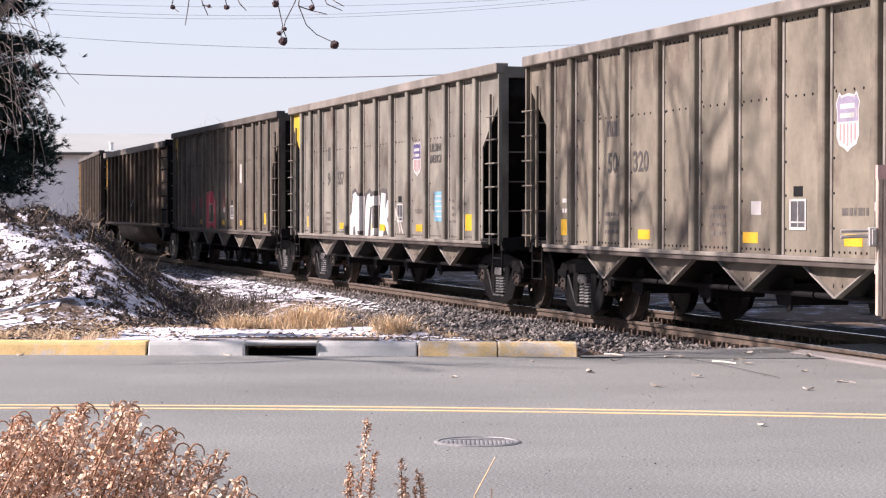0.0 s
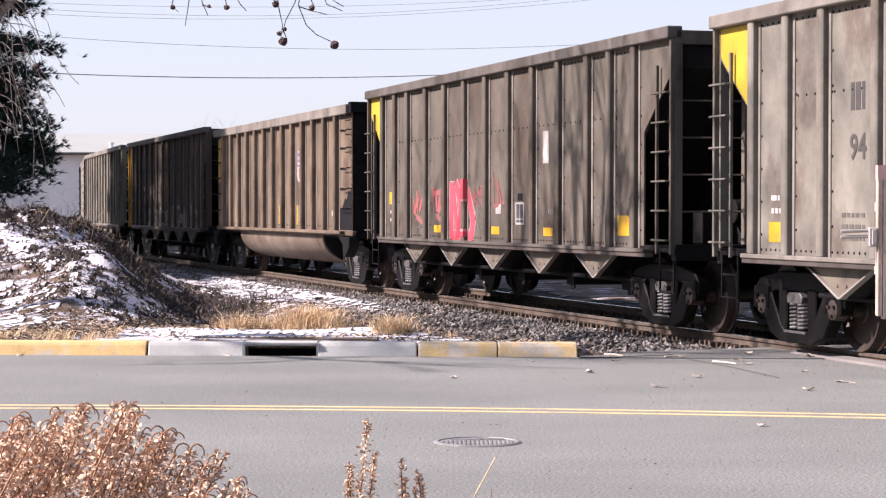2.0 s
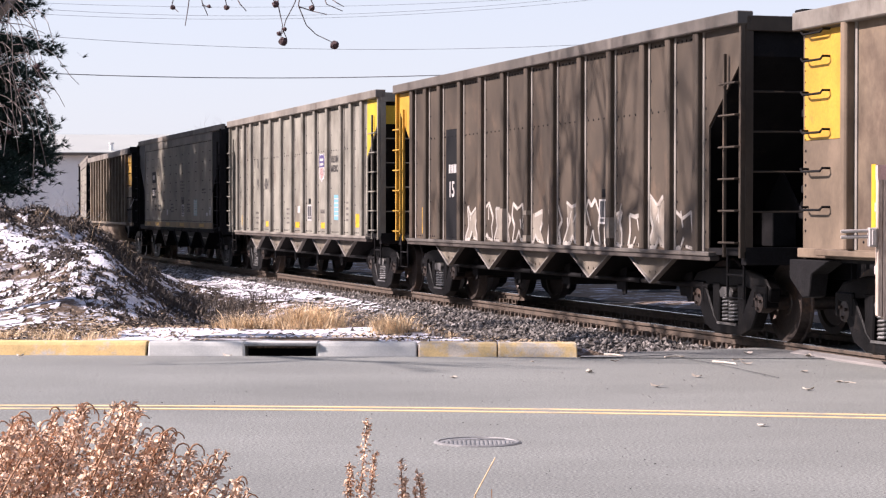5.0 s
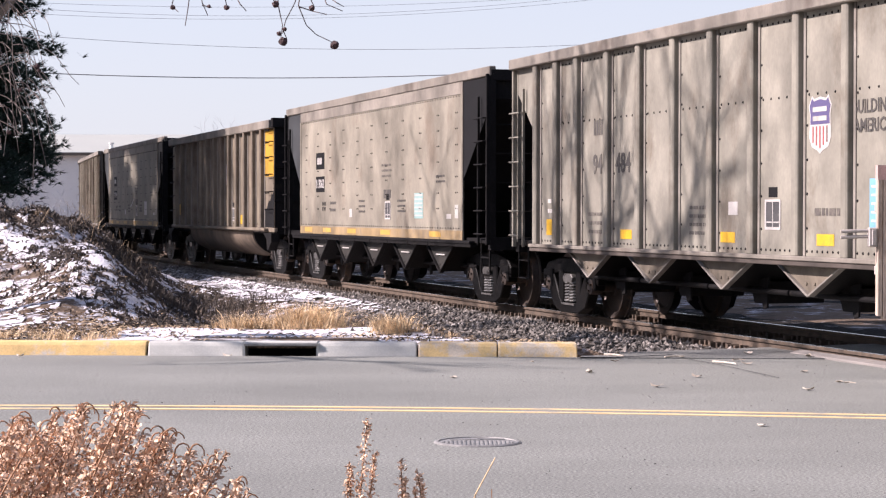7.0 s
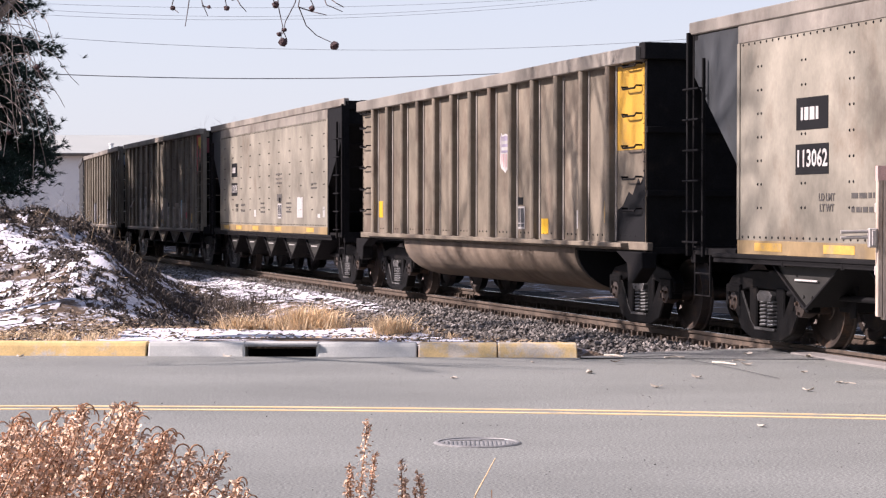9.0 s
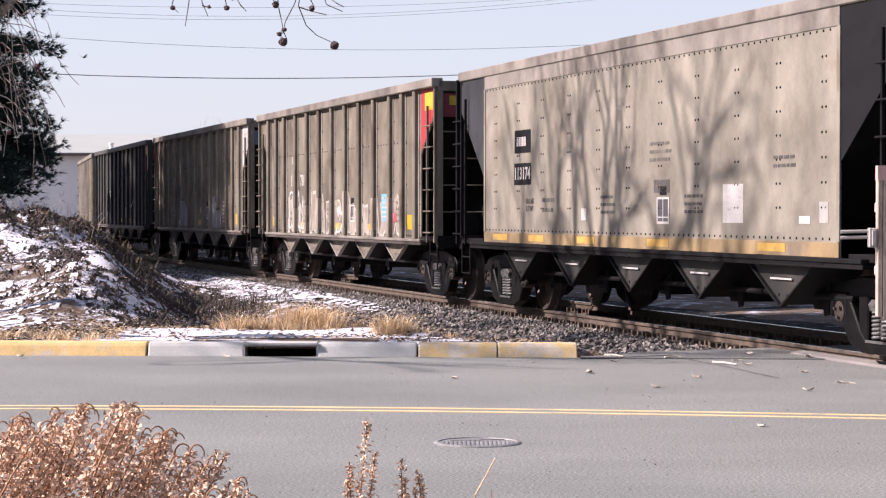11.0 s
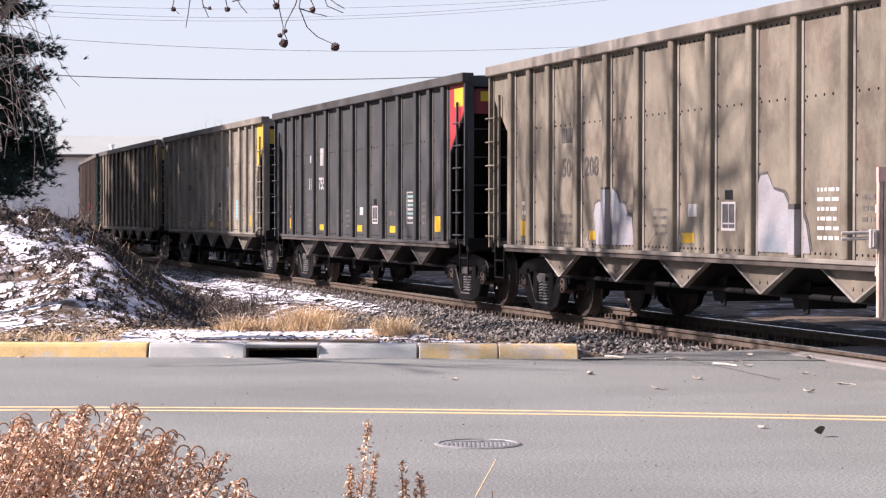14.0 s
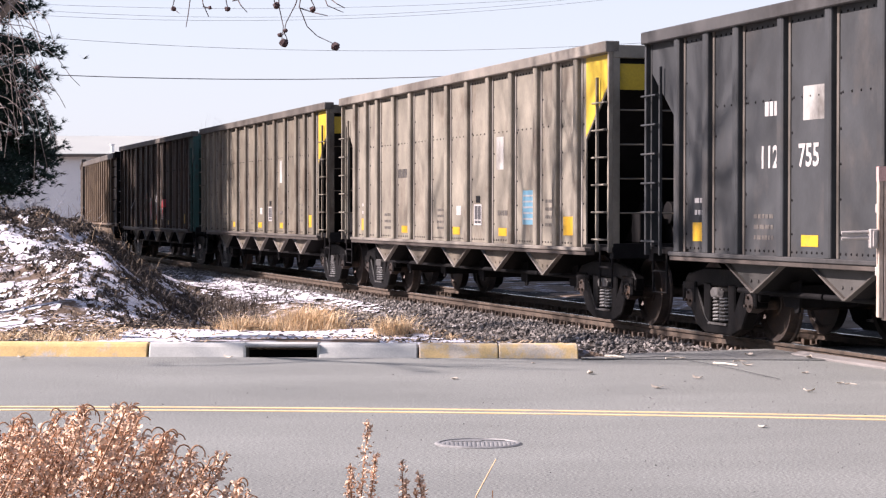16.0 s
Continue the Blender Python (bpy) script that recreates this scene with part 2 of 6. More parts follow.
def rib_mesh(z0, z1, w=0.16, d=0.11):
    def make():
        s = Shape()
        s.extrude([(-w / 2, -YS + 0.004), (-w / 2, -YS - d * 0.8), (-w / 2 + 0.025, -YS - d), (w / 2 - 0.025, -YS - d), (w / 2, -YS - d * 0.8), (w / 2, -YS + 0.004)], 2, z0, z1)
        return s.mesh("rib", 0.006)
    return once(("rib", z0, z1, w, d), make)


def rivets(rows, r=0.018):
    """Small domes in rows of (x, z) on the side sheet."""
    s = Shape()
    for x, z in rows:
        k = len(s.v)
        for i in range(6):
            a = i * math.pi / 3
            s.v.append((x + r * math.cos(a), -YS, z + r * math.sin(a)))
        s.v.append((x, -YS - 0.014, z))
        s.f += [(k + i, k + (i + 1) % 6, k + 6) for i in range(6)]
    return s.mesh("rivets")


def bogie_frame():
    s = Shape()
    # cast side frame with two window openings: top chord, lower chord, pillars, jaws
    y0, y1 = -1.12, -0.98
    s.extrude([(-1.15, 0.62), (-0.98, 0.76), (-0.45, 0.84), (0.45, 0.84), (0.98, 0.76), (1.15, 0.62), (1.12, 0.46), (0.98, 0.54), (0.5, 0.62), (-0.5, 0.62), (-0.98, 0.54), (-1.12, 0.46)], 1, y0, y1)
    s.extrude([(-1.02, 0.60), (-0.66, 0.60), (-0.40, 0.26), (-0.30, 0.19), (0.30, 0.19), (0.40, 0.26), (0.66, 0.60), (1.02, 0.60), (0.68, 0.14), (0.40, 0.05), (-0.40, 0.05), (-0.68, 0.14)], 1, y0 - 0.02, y1)
    for x in (-0.36, 0.36):
        s.extrude([(x - 0.09, 0.16), (x + 0.09, 0.16), (x + 0.11, 0.66), (x - 0.11, 0.66)], 1, y0 - 0.01, y1)
    for x in (-0.89, 0.89):
        s.extrude([(x - 0.2, 0.40), (x - 0.14, 0.40), (x - 0.10, 0.56), (x + 0.10, 0.56), (x + 0.14, 0.40), (x + 0.2, 0.40), (x + 0.2, 0.66), (x - 0.2, 0.66)], 1, y0 - 0.03, y1)
    return s.mesh("side_frame", 0.016)


def spring_nest():
    s = Shape()
    for x in (-0.10, 0.10):
        pts = []
        for i in range(57):
            a = i / 8 * 2 * math.pi
            pts.append((x + 0.088 * math.cos(a), -1.06 + 0.088 * math.sin(a), 0.19 + 0.30 * i / 56))
        s.path(pts, 0.019, 6)
    s.box(-0.27, 0.27, -1.16, -0.96, 0.16, 0.19)
    s.extrude([(-0.17, 0.49), (0.17, 0.49), (0.20, 0.56), (0.13, 0.61), (-0.13, 0.61), (-0.20, 0.56)], 1, -1.16, -0.90)
    return s.mesh("spring_nest", 0.005)


def wheelset():
    s = Shape()
    s.lathe([(-0.98, 0.075), (-0.80, 0.08), (-0.80, 0.13), (-0.785, 0.14), (-0.78, 0.37), (-0.80, 0.40), (-0.815, 0.447), (-0.71, 0.457), (-0.70, 0.485), (-0.675, 0.485), (-0.67, 0.40), (-0.70, 0.37), (-0.70, 0.14), (-0.64, 0.12), (-0.64, 0.085),
             (0.64, 0.085), (0.64, 0.12), (0.70, 0.14), (0.70, 0.37), (0.67, 0.40), (0.675, 0.485), (0.70, 0.485), (0.71, 0.457), (0.815, 0.447), (0.80, 0.40), (0.78, 0.37), (0.785, 0.14), (0.80, 0.13), (0.80, 0.08), (0.98, 0.075)], n=32)
    for side in (-1, 1):   # bearing end caps with their bolts turn with the axle
        s.lathe([(side * 1.15, 0.05), (side * 1.14, 0.11), (side * 1.02, 0.12), (side * 0.97, 0.10)], n=16)
        for i in range(3):
            a = i * 2 * math.pi / 3
            s.rod((0.065 * math.cos(a), side * 1.14, 0.065 * math.sin(a)), (0.065 * math.cos(a), side * 1.175, 0.065 * math.sin(a)), 0.02)
    return s.mesh("wheelset")


def bolster():
    s = Shape()
    s.box(-0.24, 0.24, -1.0, 1.0, 0.36, 0.72)
    s.rod((-0.55, -0.9, 0.42), (-0.55, 0.9, 0.42), 0.05)
    s.rod((0.55, -0.9, 0.42), (0.55, 0.9, 0.42), 0.05)
    s.rod((0, 0, 0.6), (0, 0, 0.98), 0.2, 12)
    return s.mesh("bolster", 0.01)


WHEELS = []


def bogie(car, x):
    b = part("bogie", once("bolster", bolster), STEEL_DARK, car, "near-black cast steel bogie", pose(x, 0, 0))
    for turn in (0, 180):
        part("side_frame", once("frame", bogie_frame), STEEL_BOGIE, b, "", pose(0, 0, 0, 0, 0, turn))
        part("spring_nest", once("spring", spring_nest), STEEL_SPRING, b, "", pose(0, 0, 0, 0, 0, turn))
    for dx in (-0.89, 0.89):
        w = part("wheelset", once("wheel", wheelset), WHEEL, b, "rolling steel wheelset", pose(dx, 0, 0.457))
        WHEELS.append((w, dx))


def coupler():
    s = Shape()
    s.box(5.9, 7.65, -0.13, 0.13, 0.72, 0.98)
    s.extrude([(7.6, -0.12), (7.95, -0.16), (8.13, -0.10), (8.13, 0.04), (8.0, 0.16), (7.6, 0.14)], 2, 0.72, 1.0)
    s.path([(7.4, 0.28, 0.85), (7.7, 0.3, 0.6), (8.0, 0.26, 0.45), (8.12, 0.2, 0.5)], 0.025, 6)
    return s.mesh("coupler", 0.012)


def ladder_rails(z0, z1, inner):
    s = Shape()
    s.box(7.44, 7.49, -YS - 0.07, -YS - 0.01, z0, z1)
    if inner:
        s.box(6.99, 7.025, -YS - 0.07, -YS - 0.03, z0, 3.3)
    return s.mesh("ladder_rails", 0.006)


def rung():
    return Shape().path([(7.0, -YS - 0.05, 0), (7.0, -YS - 0.12, 0), (7.46, -YS - 0.12, 0), (7.46, -YS - 0.05, 0)], 0.013, 6).mesh("rung")


def end_frame():
    """The braced end of a hopper: corner and middle posts with their cross bars, and the end beam."""
    s = Shape()
    for y in (-1.46, -0.55, 0.55, 1.46):
        s.box(7.40, 7.49, y - 0.05, y + 0.05, 1.05, ZTOP - 0.1)
    s.box(7.30, 7.50, -1.5, 1.5, ZTOP - 0.22, ZTOP - 0.05)
    for z in (1.5, 1.95, 2.4, 2.85):
        s.rod((7.46, -0.55, z), (7.46, -1.46, z), 0.013)
    return s.mesh("end_frame", 0.006)


def platform():
    s = Shape()
    s.box(6.2, 7.42, -1.5, 1.5, 1.0, 1.08)
    s.box(7.36, 7.5, -1.5, 1.5, 0.90, 1.10)
    return s.mesh("platform", 0.006)


def end_sheet():
    """The sloping sheet above the bogie and the upright one over it."""
    s = Shape()
    s.solid([(7.40, -YS + 0.02, 3.25), (7.40, YS - 0.02, 3.25), (4.6, YS - 0.02, 0.95), (4.6, -YS + 0.02, 0.95), (7.36, -YS + 0.02, 3.27), (7.36, YS - 0.02, 3.27), (4.56, YS - 0.02, 0.98), (4.56, -YS + 0.02, 0.98)],
            [(0, 1, 2, 3), (7, 6, 5, 4), (0, 4, 5, 1), (1, 5, 6, 2), (2, 6, 7, 3), (3, 7, 4, 0)])
    s.box(7.36, 7.40, -YS + 0.02, YS - 0.02, 3.25, ZTOP - 0.1)
    return s.mesh("end_sheet")


def end_brackets():
    s = Shape()
    for y in (-0.45, 0.45):
        s.extrude([(5.2, 1.1), (7.2, 1.1), (6.2, 2.0)], 1, y - 0.01, y + 0.01)
    s.rod((6.9, -0.5, 1.5), (6.9, 0.5, 1.5), 0.16, 12)
    s.box(6.6, 6.9, -0.9, -0.6, 1.1, 1.5)
    return s.mesh("brake_gear", 0.01)


def chute_panel(half, low):
    """The triangular side plate of one V-shaped outlet, with two bolts."""
    y = -YS + 0.08
    s = Shape().extrude([(-half, 0.93), (half, 0.93), (0.015, low), (-0.015, low)], 1, y, y + 0.02)
    for k in (-0.1, 0.1):
        s.rod((k, y - 0.014, low + 0.115), (k, y + 0.004, low + 0.115), 0.02, 8)
    return s.mesh("chute_plate", 0.004)


def chute_lip(half, low):
    """The folded edges that frame the plate."""
    s = Shape()
    y = -YS + 0.08
    for k in (-1, 1):
        s.solid([(k * (half - 0.01), y - 0.045, 0.93), (k * (half + 0.03), y - 0.045, 0.93), (k * (half + 0.03), y + 0.03, 0.93), (k * (half - 0.01), y + 0.03, 0.93),
                 (k * -0.02, y - 0.045, low - 0.01), (k * 0.02, y - 0.045, low - 0.023), (k * 0.02, y + 0.03, low - 0.023), (k * -0.02, y + 0.03, low - 0.01)],
                [(0, 1, 2, 3), (7, 6, 5, 4), (0, 4, 5, 1), (1, 5, 6, 2), (2, 6, 7, 3), (3, 7, 4, 0)])
    return s.mesh("chute_lip", 0.004)


def chute_body(half, low):
    s = Shape()
    w = YS - 0.1
    s.solid([(-half - 0.06, -w, 0.98), (half + 0.06, -w, 0.98), (half + 0.06, w, 0.98), (-half - 0.06, w, 0.98), (-0.03, -w, low + 0.005), (0.03, -w, low + 0.005), (0.03, w, low + 0.005), (-0.03, w, low + 0.005)],
            [(0, 1, 2, 3), (7, 6, 5, 4), (0, 4, 5, 1), (1, 5, 6, 2), (2, 6, 7, 3), (3, 7, 4, 0)])
    for k in (-1, 1):   # the discharge boxes and their hanging gates
        s.extrude([(-0.24, 0.70), (0.28, 0.70), (0.16, 0.44), (-0.10, 0.44)], 1, k * 0.62 - 0.38, k * 0.62 + 0.38)
        s.extrude([(0.16, 0.72), (0.44, 0.76), (0.40, 0.40), (0.30, 0.38)], 1, k * 1.06 - 0.015, k * 1.06 + 0.015)
    s.rod((-1.1, -1.12, 0.60), (1.1, -1.12, 0.60), 0.035, 8)
    return s.mesh("chute", 0.006)


def tub_mesh():
    """The rounded belly that hangs between the bogies."""
    prof = [(-1.46, 1.02)] + [(-0.55 - 0.91 * math.cos(a), 0.98 - 0.60 * math.sin(a)) for a in [i * math.pi / 20 for i in range(11)]]
    prof += [(-y, z) for y, z in reversed(prof)]
    me = Shape().extrude(prof, 0, -4.45, 4.55).mesh("tub")
    for p in me.polygons:
        p.use_smooth = len(p.vertices) == 4
    return me


def tub_end():
    """Plate that closes the belly; its black stands for end shade and soot."""
    prof = [(-1.44, 1.0)] + [(-0.54 - 0.89 * math.cos(a), 0.98 - 0.59 * math.sin(a)) for a in [i * math.pi / 20 for i in range(11)]]
    prof += [(-y, z) for y, z in reversed(prof)]
    return Shape().extrude(prof, 0, 4.54, 4.60).mesh("tub_end")


MIRROR = Matrix.Rotation(math.pi, 4, "Z")


def both(name, key, make, material, car, label=""):
    """The part on either side of the car."""
    me = once(key, make)
    a = part(name, me, material, car, label)
    part(name, me, material, car, label, MIRROR)
    return a


def decal(car, name, x, z, w, h, material, label="", lift=0.004):
    s = Shape().box(x - w / 2, x + w / 2, -YS - lift, -YS + 0.002, z - h / 2, z + h / 2)
    return part(name, s.mesh(name), material, car, label)


def bars(car, x, z, w, h, rows, material, name="stencil_block", lift=0.004):
    """Lines of writing too worn to read."""
    s = Shape()
    rnd = random.Random(int(x * 100 + z * 1000))
    for i in range(rows):
        zz = z + h * (0.5 - (i + 0.5) / rows)
        xx = x - w / 2
        while xx < x + w / 2 - 0.03:
            ww = rnd.uniform(0.04, 0.16)
            s.box(xx, min(xx + ww, x + w / 2), -YS - lift, -YS + 0.002, zz - h / rows * (0.28 if rows == 1 else 0.2), zz + h / rows * (0.28 if rows == 1 else 0.2))
            xx += ww + 0.03
    ob = part(name, s.mesh(name), material, car)
    ob["kind"] = "stuff"
    return ob


def shield(car, x, z, faded=False, k=1.0):
    """A shield: white edge with eared corners, a dark head with two pale bars, thin stripes below."""
    dark, stripe = (FADED_NAVY, PINK) if faded else (NAVY, FADED_RED)
    out = [(-0.265, 0.19), (-0.19, 0.30), (-0.14, 0.265), (0, 0.285), (0.14, 0.265), (0.19, 0.30), (0.265, 0.19), (0.235, 0.10), (0.25, -0.14), (0.19, -0.235), (0.07, -0.27), (0, -0.31), (-0.07, -0.27), (-0.19, -0.235), (-0.25, -0.14), (-0.235, 0.10)]
    base = part("emblem", Shape().extrude([(x + a * k, z + b * k) for a, b in out], 1, -YS - 0.004, -YS + 0.002).mesh("emblem"), WHITE, car, "shield-shaped emblem in white, red and blue")
    head = [(-0.24, 0.19), (-0.185, 0.27), (-0.14, 0.24), (0, 0.26), (0.14, 0.24), (0.185, 0.27), (0.24, 0.19), (0.215, 0.10), (0.22, 0.0), (-0.22, 0.0), (-0.215, 0.10)]
    part("emblem_head", Shape().extrude([(x + a * k, z + b * k) for a, b in head], 1, -YS - 0.007, -YS - 0.003).mesh("emblem_head"), dark, base)
    for zz in (0.155, 0.06):
        part("emblem_bar", Shape().box(x - 0.16 * k, x + 0.16 * k, -YS - 0.010, -YS - 0.006, z + (zz - 0.025) * k, z + (zz + 0.025) * k).mesh("emblem_bar"), WORNPATCH, base)
    for i in range(5):
        xx = x + (-0.16 + i * 0.08) * k
        r = Shape().box(xx - 0.014, xx + 0.014, -YS - 0.007, -YS - 0.003, z + (-0.25 + abs(i - 2) * 0.03) * k, z - 0.02 * k)
        part("emblem_stripe", r.mesh("stripe"), stripe, base)


def number(car, text, x, z, size, material, gap=0.0):
    part("car_number", letters(text, size), material, car, "", pose(x, -YS - 0.004, z))


def data_plate(car, x, z):
    """A dark plate framed and divided by white lines, with a dark block over it."""
    p = decal(car, "data_plate", x, z, 0.40, 0.32, SLATEBLACK, "dark data plate framed in white")
    y0, y1 = -YS - 0.008, -YS - 0.003
    s = Shape().box(x - 0.20, x + 0.20, y0, y1, z + 0.14, z + 0.165).box(x - 0.20, x + 0.20, y0, y1, z - 0.165, z - 0.135).box(x - 0.20, x + 0.20, y0, y1, z - 0.09, z - 0.075)
    for k in (-0.185, 0.0, 0.185):
        s.box(x + k - (0.016 if k else 0.007), x + k + (0.016 if k else 0.007), y0, y1, z - 0.135, z + 0.14)
    part("data_plate_frame", s.mesh("data_plate_frame"), WHITE, p)
    part("data_plate_head", Shape().box(x - 0.11, x + 0.11, -YS - 0.004, -YS + 0.002, z + 0.19, z + 0.30).mesh("data_plate_head"), BLACK, p)


def make_car(kind, body, chord=None, under=None, edge=None, front=None, rear=None, beam=None, ladder_f=None, ladder_r=None, label="", low=None):
    car = new({"hopper": "hopper_car", "smooth": "hopper_car", "tub": "gondola_car"}[kind])
    car.empty_display_size = 0.5
    tagged(car, label, "freight car", "cars of the coal train")
    chord, under = chord or body, under or body
    edge = edge or EDGE
    ladder_f, ladder_r = ladder_f or body, ladder_r or body
    zt = ZTOP if kind != "tub" else ZTOP - 0.13
    if kind == "tub":
        both("side_sheet", "side_tub", side_tub, body, car)
        for x in RIBS_T:
            for m in (None, MIRROR):
                at = pose(x, 0, 0) if m is None else MIRROR @ pose(x, 0, 0)
                part("rib", rib_mesh(1.12, zt - 0.2, 0.13, 0.12), body, car, "", at)
                part("rib_flange", once("flange_t", lambda: Shape().box(0.066, 0.125, -YS - 0.016, -YS + 0.002, 1.12, zt - 0.2).mesh("rib_flange", 0.003)), edge, car, "", at)
        both("top_chord", "chord_t", lambda: Shape().box(-7.32, 7.25, -YS - 0.13, -YS + 0.08, zt - 0.22, zt - 0.03).mesh("top_chord", 0.012), chord, car, "dusty pale top chord")
        both("side_sill", "sill_t", lambda: Shape().box(-6.75, 6.75, -YS - 0.13, -YS + 0.04, 1.05, 1.11).box(-7.4, 7.4, -YS - 0.02, -YS + 0.06, 1.02, 1.12).mesh("side_sill", 0.008), body, car)
        part("tub", once("tub", tub_mesh), under, car, "rounded hanging belly")
        # black puts the shade on this forward face, and soot, into the colour
        part("tub_end", once("tub_end", tub_end), BLACK, car, "belly end coloured black for shade and soot")
        part("floor", once("floor_t", lambda: Shape().box(-7.4, 7.4, -1.45, 1.45, 0.98, 1.06).mesh("floor")), STEEL_DARK, car)
        part("centre_sill", once("csill", lambda: Shape().box(-7.5, 7.5, -0.2, 0.2, 0.72, 1.0).mesh("centre_sill", 0.01)), STEEL_DARK, car)
        for k, m, c in ((1, None, front), (-1, MIRROR, rear)):
            part("end_wall", once("endwall", lambda: Shape().box(7.22, 7.30, -YS, YS, 1.0, zt - 0.2).mesh("end_wall", 0.008)), STEEL_DARK if not (c and kind == "x") else c, car, "", m)
            for ze in (1.7, 2.5):
                part("end_brace", once(("ebrace", ze), lambda: Shape().box(7.30, 7.35, -YS, YS, ze, ze + 0.08).mesh("end_brace", 0.006)), STEEL_DARK, car, "", m)
            part("end_cap", once("ecap", lambda: Shape().box(7.20, 7.40, -YS - 0.06, YS + 0.06, zt - 0.2, zt + 0.01).mesh("end_cap", 0.008)), STEEL_DARK, car, "", m)
            for yc in (-YS, YS):
                part("corner_casting", once(("bracket", yc), lambda: Shape().extrude([(6.5, 1.0), (7.42, 1.0), (7.42, 0.80), (7.1, 0.6), (6.95, 0.62), (6.9, 0.85)], 1, yc - 0.1, yc + 0.1).mesh("corner_casting", 0.01)), STEEL_DARK, car, "", m)
            if c:
                hh = 2.25 if k < 0 else 2.3
                for sgn in (1, -1):
                    x0, x1 = (6.32, 7.26)
                    s = once(("tubplate", k, sgn, hh), lambda: Shape().box(k * x0, k * x1, -YS - 0.006, -YS + 0.002, hh, zt - 0.24).mesh("end_plate"))
                part("corner_panel", s, c, car, "painted corner panel")
            for z in (1.55, 1.95, 2.35, 2.75, 3.1, 3.38):
                part("grab_iron", once("grab", lambda: Shape().path([(6.68, -YS, 0), (6.68, -YS - 0.09, 0), (6.73, -YS - 0.09, -0.03), (7.13, -YS - 0.09, -0.03), (7.18, -YS - 0.09, 0), (7.18, -YS, 0)], 0.013, 6).mesh("grab_iron")), STEEL_DARK, car, "",
                     pose(0, 0, z) if k > 0 else pose(-13.86, 0, z))
        part("soot", once("soot", lambda: Shape().extrude([(6.0, 1.13), (7.29, 1.13), (7.29, 2.0), (7.12, 1.86), (7.05, 1.93), (6.85, 1.72), (6.72, 1.76), (6.5, 1.58), (6.3, 1.52), (6.15, 1.3)], 1, -YS - 0.005, -YS + 0.002).mesh("soot")), BLACK, car, "black painted lower corner")
        riv = [(7.24, 1.3 + 0.12 * i) for i in range(18)] + [(-7.24, 1.3 + 0.12 * i) for i in range(18)] + [(x + q, 1.2) for x in RIBS_T for q in (0.25, 0.42, 0.6, 0.78)]
        part("rivets", once("riv_t", lambda: rivets(riv)), STEEL_DARK, car)["kind"] = "stuff"
    else:
        both("side_sheet", "side_" + kind, lambda: side_hopper(kind == "smooth"), body, car)
        if kind == "hopper":
            for x in RIBS_H:
                z0, z1 = 1.035, zt - 0.14
                for m in (None, MIRROR):
                    at = pose(x, 0, 0) if m is None else MIRROR @ pose(x, 0, 0)
                    part("rib", rib_mesh(z0, z1, 0.15, 0.085), body, car, "", at)
                    part("rib_flange", once("flange", lambda: Shape().box(0.078, 0.135, -YS - 0.014, -YS + 0.002, z0, z1).mesh("rib_flange", 0.003)), edge, car, "", at)
            riv = [(x + q, 1.085) for x in RIBS_H[:-1] for q in (0.16, 0.28, 0.40, 0.52, 0.64, 0.76, 0.88)] + [(x + q, 2.73) for x in RIBS_H[1:-2] for q in (0.2, 0.4, 0.6, 0.8, 1.0)]
            riv += [(x + 0.12, z) for x in RIBS_H for z in (1.7, 2.3, 2.95, 3.1, 3.25, 3.4)]
            riv += [(x + 0.16, 1.3 + 0.36 * i + 0.05 * math.sin(9 * x)) for x in RIBS_H for i in range(6)]
            riv += [(x + q, 3.545) for x in RIBS_H[:-1] for q in (0.16, 0.30, 0.44, 0.58, 0.72, 0.86)]
            key = "riv_h"
        else:
            both("lower_band", "band_s", lambda: Shape().box(-6.12, 6.0, -YS - 0.012, -YS + 0.004, 1.035, 1.19).mesh("lower_band", 0.003), low, car, "dirty yellow lower band")
            both("upper_band", "upper_s", lambda: Shape().box(-6.12, 6.0, -YS - 0.010, -YS + 0.004, 3.40, zt - 0.14).mesh("upper_band", 0.003), chord, car)
            both("edge_strip", "edge_s", lambda: Shape().box(-6.14, -6.07, -YS - 0.014, -YS + 0.004, 1.195, 3.4).box(5.95, 6.02, -YS - 0.014, -YS + 0.004, 1.195, 3.4).mesh("edge_strip", 0.003), body, car)
            riv = [(-6.0 + 0.155 * i, 3.375) for i in range(77)] + [(-6.0 + 0.155 * i, 1.225) for i in range(77)]
            riv += [(x + q, 1.55 + 0.26 * i) for x in CHUTES + [-5.6, 5.6, -3.4, -1.1, 1.1, 3.4] for i in range(7) for q in (0, 0.09)]
            key = "riv_s"
        part("rivets", once(key, lambda: rivets(riv)), STEEL_DARK, car)["kind"] = "stuff"
        wide = 0.12 if kind == "hopper" else 0.03
        both("top_chord", "chord_" + kind, lambda: Shape().box(-7.5, 7.5, -YS - wide, -YS + 0.08, zt - 0.15, zt).mesh("top_chord", 0.012), chord, car, "dusty top chord")
        both("side_sill", "sill_h", lambda: Shape().box(-6.65, 6.65, -YS - 0.095, -YS + 0.05, 0.985, 1.035).mesh("side_sill", 0.008), chord if kind == "hopper" else STEEL_DARK, car)
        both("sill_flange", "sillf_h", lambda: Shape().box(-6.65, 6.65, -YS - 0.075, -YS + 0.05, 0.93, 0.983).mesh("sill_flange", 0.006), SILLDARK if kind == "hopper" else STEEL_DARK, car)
        part("centre_sill", once("csill", lambda: Shape().box(-7.5, 7.5, -0.2, 0.2, 0.72, 1.0).mesh("centre_sill", 0.01)), STEEL_DARK, car)
